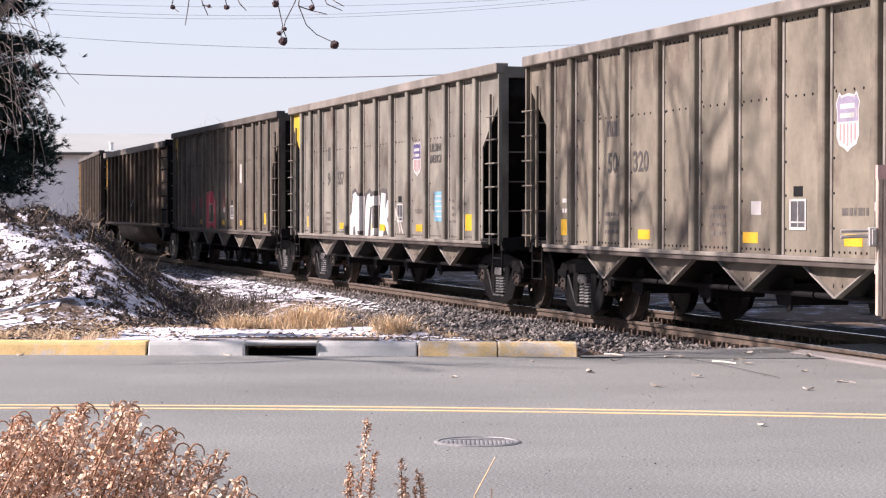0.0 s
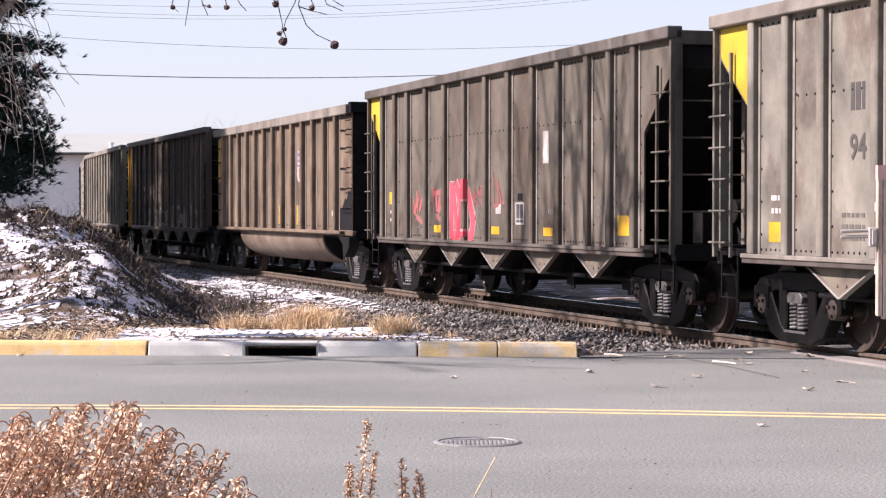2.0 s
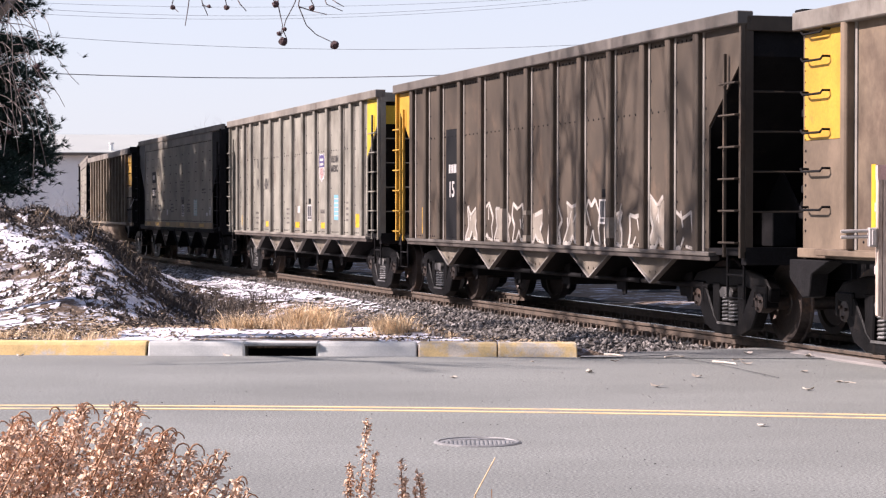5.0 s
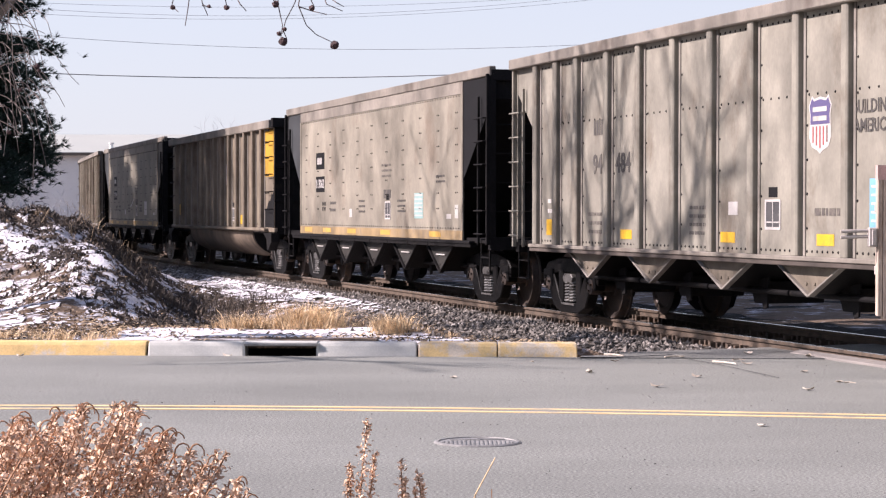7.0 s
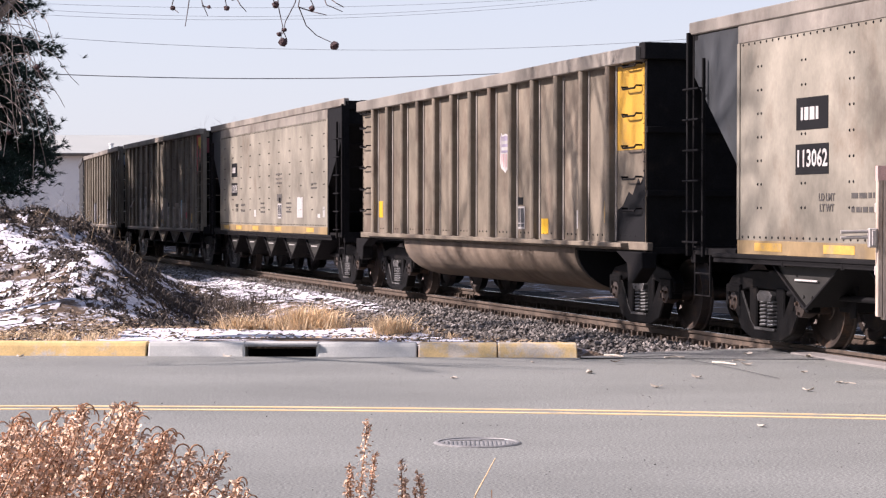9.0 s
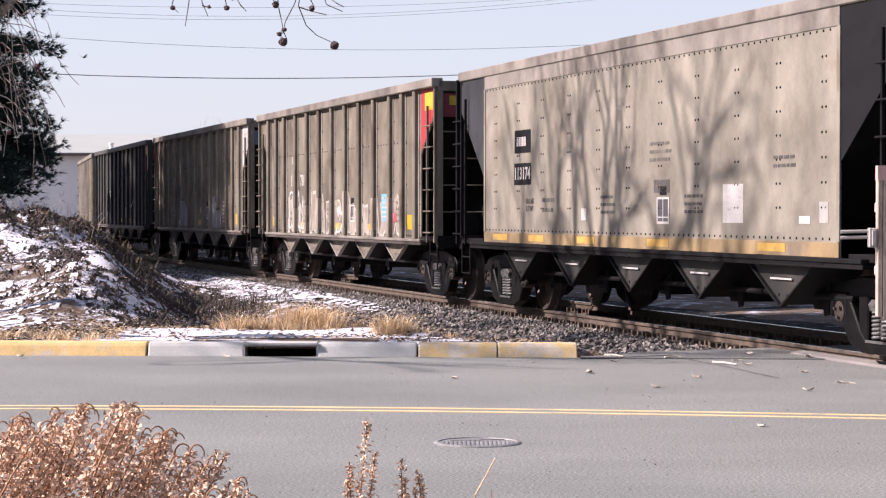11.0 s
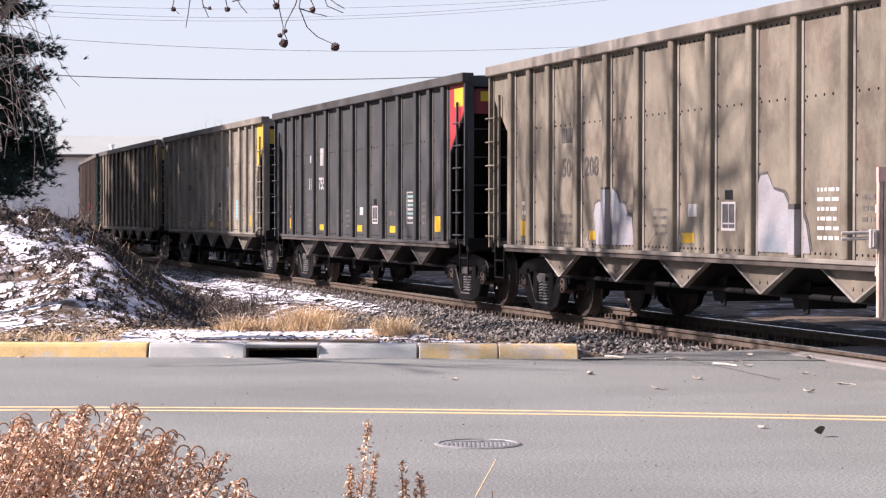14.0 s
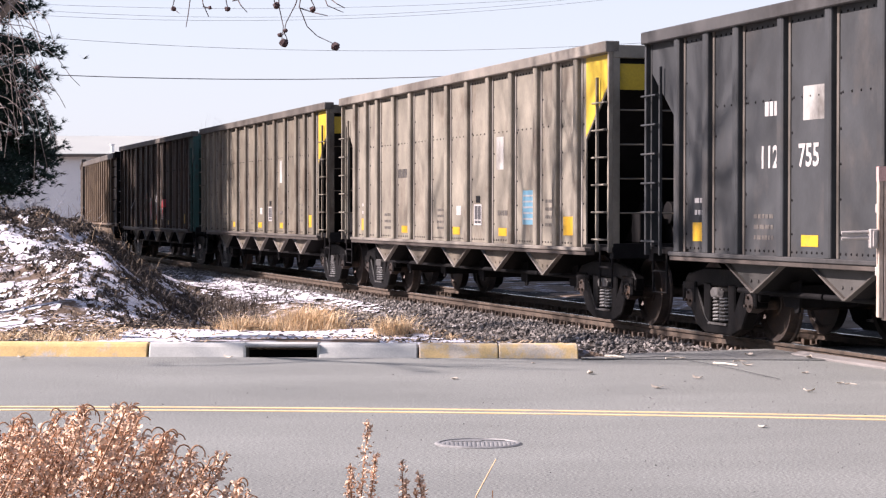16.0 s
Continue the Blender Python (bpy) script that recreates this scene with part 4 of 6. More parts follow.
        for x in (-4.8, -3.4, -2.2, -1.0, 0.2, 1.5, 2.9, 4.2):
            s.rod((x, -YS - 0.06, 0.92), (x, -YS - 0.06, 1.04), 0.03)
        part("air_pipe", s.mesh("air_pipe"), STEEL_DARK, c)
        return c
    smooth_car(6, "113062", "smooth putty-grey coal hopper car with yellow lower band")
    smooth_car(8, "113174", "smooth grey coal hopper car with rivet rows")

    c = CARS[7] = make_car("tub", body=P[7], chord=CHORD, under=TUBPAINT, front=OPAINT, label="brown ribbed coal gondola car with yellow front panel")
    shield(c, 1.55, 2.4, True)
    for x, z in ((-5.95, 1.55), (6.0, 1.5)):
        decal(c, "reflector", x, z, 0.34, 0.3, YELLOW, "yellow reflective patch")
    yellow_marks(c, (-0.2, 3.4), 1.3, 0.3, 0.22)
    data_plate(c, 2.3, 1.42)
    decal(c, "label_patch", 4.9, 1.4, 0.3, 0.25, WHITE, "worn pale label")

    c = H(9, body=P[9], chord=CHORD, under=UNDER, front=RED, beam=YPAINT, label="warm grey ribbed coal hopper car with pale graffiti and red corner")
    hopper_marks(c, emblem=False)
    decal(c, "corner_square", 6.95, 3.38, 0.5, 0.3, YPAINT, "yellow painted square", 0.009)
    bars(c, -3.9, 2.62, 0.34, 0.28, 1, WHITE, "owner_mark")
    number(c, "112", -3.95, 2.16, 0.34, WHITE)
    number(c, "781", -2.97, 2.16, 0.34, WHITE)
    fills, lines = tags(-4.55, 5.1, 1.07, 1.95, 13, 21)
    sprayed(c, fills, WASH, 0.003, "thin washed spray paint", "graffiti_fill")
    graffiti(c, lines, PALE_SPRAY, label="pale scrawled spray paint")
    graffiti(c, tags(-4.4, -2.5, 1.15, 2.0, 3, 25)[1] + tags(0.1, 1.1, 1.1, 1.8, 1, 26)[1], SPRAY, "graffiti", 0.010, "thin white spray lines")
    graffiti(c, [(4.62, 1.38, 4.80, 1.42, 0.16)], SPRAYRED, "graffiti", 0.012, "small red spray dab")

    c = H(10, body=P[0], chord=CHORD, under=UNDER, front=WPAINT, beam=BPAINT, label="tan ribbed coal hopper car with white front corner")
    hopper_marks(c, blue=False, emblem=False)
    bars(c, -4.02, 2.58, 0.5, 0.36, 1, STENCIL, "owner_mark")
    number(c, "504", -3.98, 2.12, 0.36, STENCIL)
    number(c, "208", -3.06, 2.12, 0.36, STENCIL)
    clouds = [[(-2.85, 1.08), (-2.95, 1.50), (-2.90, 1.62), (-2.75, 1.66), (-2.60, 1.62), (-2.50, 1.78), (-2.30, 1.84), (-2.10, 1.76), (-2.0, 1.64), (-1.80, 1.62), (-1.70, 1.48), (-1.55, 1.45), (-1.48, 1.10)],
              [(2.20, 1.08), (2.22, 1.74), (2.36, 1.92), (2.55, 1.93), (2.70, 1.76), (2.95, 1.72), (3.10, 1.58), (3.36, 1.55), (3.50, 1.38), (3.60, 1.08)]]
    sprayed(c, [[(x + (0.035 if x > (q[0][0] + q[-1][0]) / 2 else -0.035), z + 0.035) for x, z in q] for q in clouds], STENCIL, 0.005, "thin dark spray-painted outline", "graffiti_outline")
    sprayed(c, clouds, CLOUD, 0.010, "pale blue-white cloud-like spray paint")
    graffiti(c, scrawl(-3.3, 1.4, 1.08, 1.3, 9, 0.09, 31), WASH, "graffiti_fill", 0.004, "thin washed spray paint")
    bars(c, 4.0, 1.5, 0.5, 0.6, 6, WHITE)

    c = H(11, body=P[11], chord=CHORD_BLACK, under=UNDER_GREY, edge=CHORD_DARK, front=RED, beam=YPAINT, label="worn black ribbed coal hopper car with red front corner")
    hopper_marks(c, blue=False, emblem=False)
    decal(c, "corner_square", 6.95, 3.38, 0.5, 0.3, YPAINT, "yellow painted square", 0.009)
    bars(c, -3.9, 2.64, 0.34, 0.28, 1, WHITE, "owner_mark")
    decal(c, "owner_patch", -2.86, 2.66, 0.5, 0.36, WORNPATCH, "greyish worn painted-over patch")
    number(c, "112", -3.95, 2.10, 0.34, WHITE)
    number(c, "755", -2.97, 2.10, 0.34, WHITE)
    b = decal(c, "placard", 4.02, 1.60, 0.56, 0.56, SLATEBLACK, "dark placard framed and lined in white")
    s = Shape()
    for x, z, w, h in ((4.02, 1.87, 0.56, 0.02), (4.02, 1.33, 0.56, 0.02), (3.75, 1.60, 0.02, 0.54), (4.29, 1.60, 0.02, 0.54)):
        s.box(x - w / 2, x + w / 2, -YS - 0.008, -YS - 0.003, z - h / 2, z + h / 2)
    part("placard_edge", s.mesh("placard_edge"), WHITE, b)
    for i in range(6):
        part("placard_print", Shape().box(3.80, 4.24, -YS - 0.008, -YS - 0.003, 1.40 + 0.075 * i, 1.44 + 0.075 * i).mesh("placard_print"), TEAL if i % 2 else WHITE, b)

    c = H(12, body=P[12], chord=CHORD, under=UNDER, front=YPAINT, beam=YPAINT, label="tan ribbed coal hopper car with yellow front corner")
    hopper_marks(c, emblem=False)
    decal(c, "faded_patch", 2.62, 2.41, 0.36, 0.5, WORNPATCH, "worn pale patch")
    bars(c, -3.3, 2.2, 1.1, 0.28, 1, STENCIL, "owner_mark")
    c = H(13, body=P[9], chord=CHORD_DARK, under=UNDER, front=YPAINT, beam=YPAINT, label="brown-grey ribbed coal hopper car with yellow front corner")
    hopper_marks(c, blue=False, emblem=False)
    decal(c, "faded_patch", 2.65, 2.42, 0.24, 0.5, WORNPATCH, "worn white patch")
    c = H(14, body=P[14], chord=CHORD_DARK, under=UNDER, front=GREEN, beam=GREEN, ladder_f=GREEN, label="dark red-brown ribbed coal hopper car with green end")
    hopper_marks(c, blue=False, emblem=False)
    graffiti(c, scrawl(-3.0, 2.5, 1.2, 2.1, 7, 0.3, 31), RED, label="red spray paint")
    graffiti(c, scrawl(-2.6, 2.2, 1.3, 2.0, 6, 0.14, 32), SPRAY, "graffiti", 0.010, "white spray paint")
    CARS[15] = make_car("tub", body=P[3], chord=CHORD_DARK, under=TUBPAINT, label="brown ribbed coal gondola car")
    c = H(16, body=P[4], chord=CHORD_DARK, under=UNDER, label="dark brown ribbed coal hopper car")
    hopper_marks(c, blue=False, emblem=False)
    c = H(17, body=P[2], chord=CHORD_DARK, under=UNDER, label="brown-grey ribbed coal hopper car")
    hopper_marks(c, blue=False, emblem=False)


build_train()


def run_of(t):
    """How far the train has come along the rails at t seconds."""
    return 11.465 * t - 0.0059 * (t - 8) ** 2


def motions():
    steps = [i / 30 for i in range(481)]
    for k, car in CARS.items():
        rows = []
        for i in range(0, 65):
            s = FIRST - PITCH * k + run_of(i * 0.25)
            a, b = on_track(s + 6.17), on_track(s - 6.17)   # both bogies stay on the rails
            d = a - b
            rows.append((i * 0.25, pose(*((a + b) / 2), 0, 0, math.degrees(math.atan2(d.y, d.x)))))
        walk(car, rows)
    turned = [(t, Matrix.Rotation(run_of(t) / 0.457, 4, "Y")) for t in steps]
    for w, dx in WHEELS:
        base = pose(dx, 0, 0.457)
        walk(w, [(t, base @ m) for t, m in turned])
    # a leaf blown across the road
    flight = ((0, 1090, 640, 0.02, 0, 0), (11.6, 1090, 640, 0.02, 0, 0), (12.1, 1180, 660, 0.03, 60, 30), (12.5, 1301, 672, 0.08, 95, 70), (12.9, 1322, 690, 0.05, 150, 90), (13.1, 1327, 681, 0.10, 200, 120),
              (13.3, 1338, 700, 0.10, 250, 150), (13.5, 1370, 699, 0.12, 290, 170), (13.7, 1410, 730, 0.10, 350, 190), (13.9, 1443, 750, 0.06, 420, 220), (14.3, 1540, 800, 0.03, 480, 260), (14.6, 1700, 850, 0.02, 540, 300), (16, 1700, 850, 0.02, 540, 300))
    walk(BLOWN, [(t, Matrix.Translation(on_road(x, y, z)) @ pose(0, 0, 0, a, 0, b)) for t, x, y, z, a, b in flight])

# ---- ground, road, kerb, track ----


def kerb_y(x):
    return 23.65 - 0.042 * x


def line_y(x):
    if abs(x) > 6:
        x0 = math.copysign(6.0, x)
        return line_y(x0 * 0.999) - (0.11 + 0.031 * x0) * (x - x0)
    return 17.12 - 0.11 * x - 0.0155 * x * x


def track_off(x, y):
    """Signed distance from the track's middle; below zero on the camera's side."""
    q = Vector((x, y, 0)) - Vector((ORIGIN.x, ORIGIN.y, 0))
    return q.dot(ASIDE), q.dot(ALONG)


def bump_noise(x, y, s):
    return noise.noise((x * s, y * s, 3.3))


def ground_z(x, y):
    off, s = track_off(x, y)
    if y < kerb_y(x) + 0.05:
        return -0.08
    if -2.7 < x < -0.9 and y < kerb_y(x) + 0.75:   # the drain's pit
        return -0.6
    z = 0.10 + 0.05 * bump_noise(x, y, 0.8)
    near = min(1, max(0, (y - kerb_y(x) - 0.4) / 4))
    z -= 0.16 * near
    # ditch between verge and ballast
    z -= 0.35 * math.exp(-((off + 5.2) / 1.6) ** 2) * min(1, max(0, (y - 30) / 6)) * (1 if off < 0 else 0)
    # the mound
    mx = (x + 7.0) / 1.62 if x > -7.0 else (min(0.0, x + 12.0)) / 5.0
    my = (y - 40.5) / (5.4 if y < 40.5 else 9.0)
    d = mx * mx + my * my
    if d < 3.2 and off < -2.6:
        h = (1.70 - 0.05 * max(0.0, x + 10.0)) * math.exp(-d * 1.4) * min(1, (-off - 2.6) / 1.5)
        z += h + 0.16 * h * bump_noise(x, y, 1.6)
    # its tongue towards the road
    tx = (x + 5.7) / (1.15 if x > -5.7 else 0.8)
    z += (0.72 + 0.2 * bump_noise(x, y, 1.9)) * math.exp(-tx * tx - ((y - 35.8) / 2.9) ** 2)
    if abs(off) < 3.4:   # bed of the track
        k = min(1, (3.4 - abs(off)) / 1.2)
        z = z * (1 - k) + (-0.19) * k
    if y < 33 and x > 1.9 + 0.3 * (y - 24):   # level crossing
        z = min(z, -0.09)
    return z


def sheet():
    xs = sorted(set([-2500, -900, -400, -200, -120, -80, -60, -45, -35] + [round(-30 + 0.5 * i, 2) for i in range(33)] + [round(-13.8 + 0.2 * i, 2) for i in range(90)] + [round(4.5 + 0.5 * i, 2) for i in range(32)] + [22, 25, 30, 40, 60, 90, 150, 300, 900, 2500]))
    ys = sorted(set([-2000, -400, -100, -40, -15, 0, 8, 14, 18, 21] + [round(22.4 + 0.2 * i, 2) for i in range(140)] + [50.6 + 0.5 * i for i in range(22)] + [62, 66, 70, 76, 84, 92, 100, 120, 160, 240, 400, 800, 1600, 4000]))
    v = [(x, y, ground_z(x, y)) for y in ys for x in xs]
    n = len(xs)
    f = [(j * n + i, j * n + i + 1, (j + 1) * n + i + 1, (j + 1) * n + i) for j in range(len(ys) - 1) for i in range(n - 1)]
    me = bpy.data.meshes.new("ground")
    me.from_pydata(v, [], f)
    for p in me.polygons:
        p.use_smooth = True
    return me


SNOW = (0.52, 0.51, 0.55)
EARTH = mat("frozen_earth_with_snow", (0.13, 0.095, 0.07), 0.95, 0, 0.35, 2.6, 30, 0.7, SNOW, 0.42, (1, 1, 1), dist=0.05, spec=0.1)
ASPHALT = mat("grey_asphalt", (0.186, 0.191, 0.178), 0.9, 0, 0.16, 0.45, 95, 0.5, dist=0.006, spec=0.2, grain=0.62, stretch=(0.55, 1, 1))
ASPHALT_OLD = mat("cracked_apron_asphalt", (0.166, 0.167, 0.158), 0.9, 0, 0.22, 1.2, 48, 0.5, dist=0.008, spec=0.2, grain=0.38)
LINE = mat("worn_yellow_line", (0.60, 0.44, 0.23), 0.8, 0, 0.15, 4, 90, 0.1, (0.3, 0.27, 0.22), 0.4)
CONCRETE = mat("kerb_concrete", (0.425, 0.425, 0.40), 0.85, 0, 0.14, 3, 70, 0.2)
KERB_WORN = mat("worn_off_yellow_kerb_paint", (0.60, 0.43, 0.20), 0.8, 0, 0.2, 5, 60, 0.15, (0.50, 0.44, 0.36), 0.62)
KERB_Y = mat("yellow_kerb_paint", (0.60, 0.41, 0.17), 0.8, 0, 0.2, 5, 60, 0.15, (0.45, 0.42, 0.38), 0.4)
IRON = mat("cast_iron", (0.24, 0.235, 0.225), 0.6, 0.4, 0.3, 8, 80, 0.3)
STONE = mat("ballast_stone", (0.135, 0.12, 0.108), 0.9, 0, 0.35, 9, 60, 0.3, (0.40, 0.385, 0.38), 0.30, island=0.8)
BED = mat("ballast_bed", (0.11, 0.095, 0.082), 0.95, 0, 0.5, 3, 60, 0.8, SNOW, 0.24, dist=0.05, spec=0.1)
TIE = mat("creosoted_sleeper", (0.045, 0.037, 0.031), 0.9, 0, 0.3, 5, 60, 0.4, (0.14, 0.12, 0.1), 0.4)

tagged(part("ground", sheet(), EARTH), "frozen earth and mud under patchy snow", "ground", kind="structure")


def strip(x0, x1, f0, f1, z0, z1, step=2.0):
    s = Shape()
    n = max(1, int((x1 - x0) / step))
    for i in range(n):
        a, b = x0 + (x1 - x0) * i / n, x0 + (x1 - x0) * (i + 1) / n
        s.v += [(a, f0(a), z0), (b, f0(b), z0), (b, f1(b), z0), (a, f1(a), z0), (a, f0(a), z1), (b, f0(b), z1), (b, f1(b), z1), (a, f1(a), z1)]
        k = 8 * i
        s.f += [(k, k + 1, k + 2, k + 3), (k + 4, k + 5, k + 6, k + 7), (k, k + 1, k + 5, k + 4), (k + 3, k + 2, k + 6, k + 7)]
    return s


road = tagged(part("road", strip(-60, 60, lambda x: 9.6 - 0.07 * x, kerb_y, -0.3, 0.0, 120).mesh("road"), ASPHALT), "grey worn asphalt road with fine cracks", "road", kind="structure")
for d in (0.0, 0.27):
    part("centre_line", strip(-60, 60, lambda x: line_y(x) + d, lambda x: line_y(x) + d + 0.11, -0.01, 0.004, 1.0).mesh("centre_line"), LINE, road, "worn yellow centre line")

# crossing apron
ap = Shape()
ap.extrude([(1.5, 23.4), (30, 22.2), (30, 34), (6.6, 26.6), (4.25, 25.4), (2.6, 24.55), (1.55, 24.0)], 2, -0.2, 0.012)
tagged(part("apron", ap.mesh("apron"), ASPHALT_OLD), "dark cracked asphalt apron beside the rails", "pavement", kind="structure")


def kerb(x0, x1, material, label, name="kerb"):
    y = lambda x: kerb_y(x)
    s = Shape()
    prof = [(0.0, -0.25), (0.0, 0.0), (0.05, 0.11), (0.075, 0.14), (0.11, 0.15), (0.32, 0.15), (0.32, -0.25)]
    s.v = [(x, y(x) + a, z) for x in (x0, x1) for a, z in prof]
    n = len(prof)
    s.f = [tuple(range(n)), tuple(range(2 * n - 1, n - 1, -1))] + [(i, i + n, (i + 1) % n + n, (i + 1) % n) for i in range(n)]
    return tagged(part(name, s.mesh("kerb", 0.012), material), label, "kerb", "kerb stones")


for a, b in ((-18, -12), (-12, -7.6), (-7.6, -3.28)):
    kerb(a, b - 0.012, KERB_Y, "worn yellow-painted concrete kerb")
kerb(-3.27, -2.21, CONCRETE, "grey concrete kerb beside the drain")
kerb(-1.38, -0.29, CONCRETE, "grey concrete kerb beside the drain")
kerb(-0.27, 0.60, KERB_WORN, "chipped yellow-painted concrete kerb end")
kerb(0.61, 1.48, KERB_WORN, "chipped yellow-painted concrete kerb end")
inlet = new("storm_drain")
tagged(inlet, "concrete kerb inlet with a dark iron-framed opening", "drain")
yy = kerb_y(-1.8)
part("lintel", Shape().box(-2.20, -1.39, yy + 0.02, yy + 0.34, 0.118, 0.152).mesh("lintel", 0.008), CONCRETE, inlet)
# near-black walls paint the shade inside the drain opening
part("chamber", Shape().box(-2.20, -1.39, yy + 0.45, yy + 0.5, -0.4, 0.115).box(-2.20, -1.39, yy + 0.0, yy + 0.5, -0.42, -0.4).mesh("chamber"), STEEL_DARK, inlet)
for a in (-2.22, -1.40):
    part("cheek", Shape().box(a, a + 0.03, yy + 0.01, yy + 0.5, -0.4, 0.14).mesh("cheek"), CONCRETE, inlet)
part("lid_slab", Shape().box(-2.9, -0.75, yy + 0.35, yy + 1.35, 0.06, 0.13).mesh("lid_slab", 0.01), EARTH, inlet, "snowy slab over the pit")
part("frame_bar", Shape().box(-2.20, -1.39, yy - 0.005, yy + 0.02, 0.11, 0.135).mesh("frame_bar", 0.004), IRON, inlet)

# manhole cover
mh = new("manhole_cover")
tagged(mh, "worn cast iron manhole cover set in the asphalt", "manhole cover")
mh.matrix_basis = pose(0.24, 14.85, 0.0)
s = Shape().lathe([(0.0, 0.305), (0.004, 0.305), (0.012, 0.29), (0.012, 0.272), (0.006, 0.268), (0.006, 0.02)], n=40)
me = s.mesh("cover")
me.transform(Matrix.Rotation(radians(90), 4, "X"))
part("cover", me, IRON, mh)
for i in range(-8, 9):
    w = math.sqrt(max(0, 0.25 ** 2 - (i * 0.03) ** 2))
    if w > 0.04:
        part("ridge", Shape().box(i * 0.03 - 0.008, i * 0.03 + 0.011, -w, w * 0.25, 0.004, 0.011).mesh("ridge", 0.002), IRON, mh)
part("lettering_bar", Shape().box(-0.19, 0.02, 0.09, 0.115, 0.004, 0.013).box(0.0, 0.03, 0.115, 0.16, 0.004, 0.013).box(0.0, 0.19, 0.14, 0.165, 0.004, 0.013).mesh("lettering_bar", 0.002), IRON, mh)

# ballast bed, sleepers, rails
track = new("railway_track")
tagged(track, "single railway track with rusty rails on dark sleepers", "railway track", kind="structure")
STATIONS = [-200 + 4 * i for i in range(39)] + [-40, 60]
bed = sweep(Shape(), [(-2.9, -0.45), (-1.75, -0.2), (1.75, -0.2), (2.9, -0.45)], STATIONS)
part("ballast_bed", bed.mesh("bed"), BED, track)
# added bank: its near-black colour stands in for shade under the train
BANK = mat("under_train_shade_with_snow", (0.022, 0.020, 0.018), 0.95, 0, 0.5, 3, 50, 0.8, SNOW, 0.31, dist=0.05, spec=0.05)
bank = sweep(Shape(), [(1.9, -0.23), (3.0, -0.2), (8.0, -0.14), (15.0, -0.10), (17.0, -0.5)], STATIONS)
part("cinder_bank", bank.mesh("bank"), BANK, track, "added dark bank standing in for the shade behind the rails")


def rail(side):
    prof = [(-0.07, -0.172), (0.07, -0.172), (0.07, -0.16), (0.012, -0.14), (0.010, -0.05), (0.036, -0.035), (0.036, -0.008), (0.028, 0), (-0.028, 0), (-0.036, -0.008), (-0.036, -0.035), (-0.010, -0.05), (-0.012, -0.14), (-0.07, -0.16)]
    r = part("rail", sweep(Shape(), [(side * 0.755 + a, b) for a, b in prof], STATIONS).mesh("rail"), RUST, track, "rusty steel rail")
    part("running_band", sweep(Shape(), [(side * 0.755 - 0.026, -0.004), (side * 0.755 + 0.026, -0.004), (side * 0.755 + 0.026, 0.002), (side * 0.755 - 0.026, 0.002)], STATIONS).mesh("band"), STEEL_BRIGHT, r, "polished running surface")


rail(-1)
rail(1)
tie = Shape().box(-0.115, 0.115, -1.3, 1.3, -0.32, -0.165).mesh("sleeper", 0.01)
gear = Shape()
for sd in (-1, 1):
    gear.box(-0.10, 0.10, sd * 0.755 - 0.17, sd * 0.755 + 0.17, -0.172, -0.155)
    for a in (-0.06, 0.06):
        for b in (-0.1, 0.1):
            gear.box(a - 0.018, a + 0.018, sd * 0.755 + b - 0.03, sd * 0.755 + b + 0.03, -0.16, -0.095)
    gear.box(0.13, 0.18, sd * 0.755 - 0.16, sd * 0.755 + 0.12, -0.20, -0.105)
    gear.box(-0.18, -0.13, sd * 0.755 - 0.16, sd * 0.755 + 0.12, -0.20, -0.105)
gear = gear.mesh("rail_fastening", 0.004)

PANEL = mat("crossing_concrete", (0.18, 0.165, 0.155), 0.85, 0, 0.15, 3, 60, 0.2)
part("crossing_panel", sweep(Shape(), [(-0.99, -0.3), (-0.86, -0.3), (-0.86, -0.045), (-0.99, -0.075)], [4.2, 6.0, 10.0, 20.0]).mesh("crossing_panel", 0.01), PANEL, track, "pale concrete crossing panel")
part("crossing_panel", sweep(Shape(), [(-0.66, -0.3), (0.66, -0.3), (0.66, -0.006), (-0.66, -0.006)], [6.5, 10.0, 20.0]).mesh("crossing_panel", 0.01), PANEL, track, "pale concrete crossing panel")

SNOWMAT = mat("old_snow", (0.58, 0.57, 0.61), 0.9, 0, 0.2, 3, 30, 0.6, (0.36, 0.30, 0.25), 0.34, dist=0.04)


def brushy(x, y):
    """Where dead brush covers the mound and its tongue."""
    left = float(np.interp(y, [30.6, 33.2, 36.4, 37.6, 38.3], [-4.2, -5.6, -6.7, -8.5, -13.0]))
    right = float(np.interp(y, [30.6, 32.5, 36.0, 40.0, 46.0], [-4.1, -3.75, -4.2, -5.1, -6.3]))
    return left < x + 0.5 * bump_noise(x, y, 0.9) < right


def snow_mask(x, y):
    """High where snow has stayed."""
    broad = 0.08 if brushy(x, y) else 0.35
    return (broad * noise.noise((x * 0.9, y * 0.45, 1.0)) + (broad + 0.05) * noise.noise((x * 2.6, y * 1.5, 4.0)) + 0.55 * noise.noise((x * 6, y * 3.2, 9.0))
            + 0.55 * noise.noise((x * 13, y * 6.5, 2.0)))


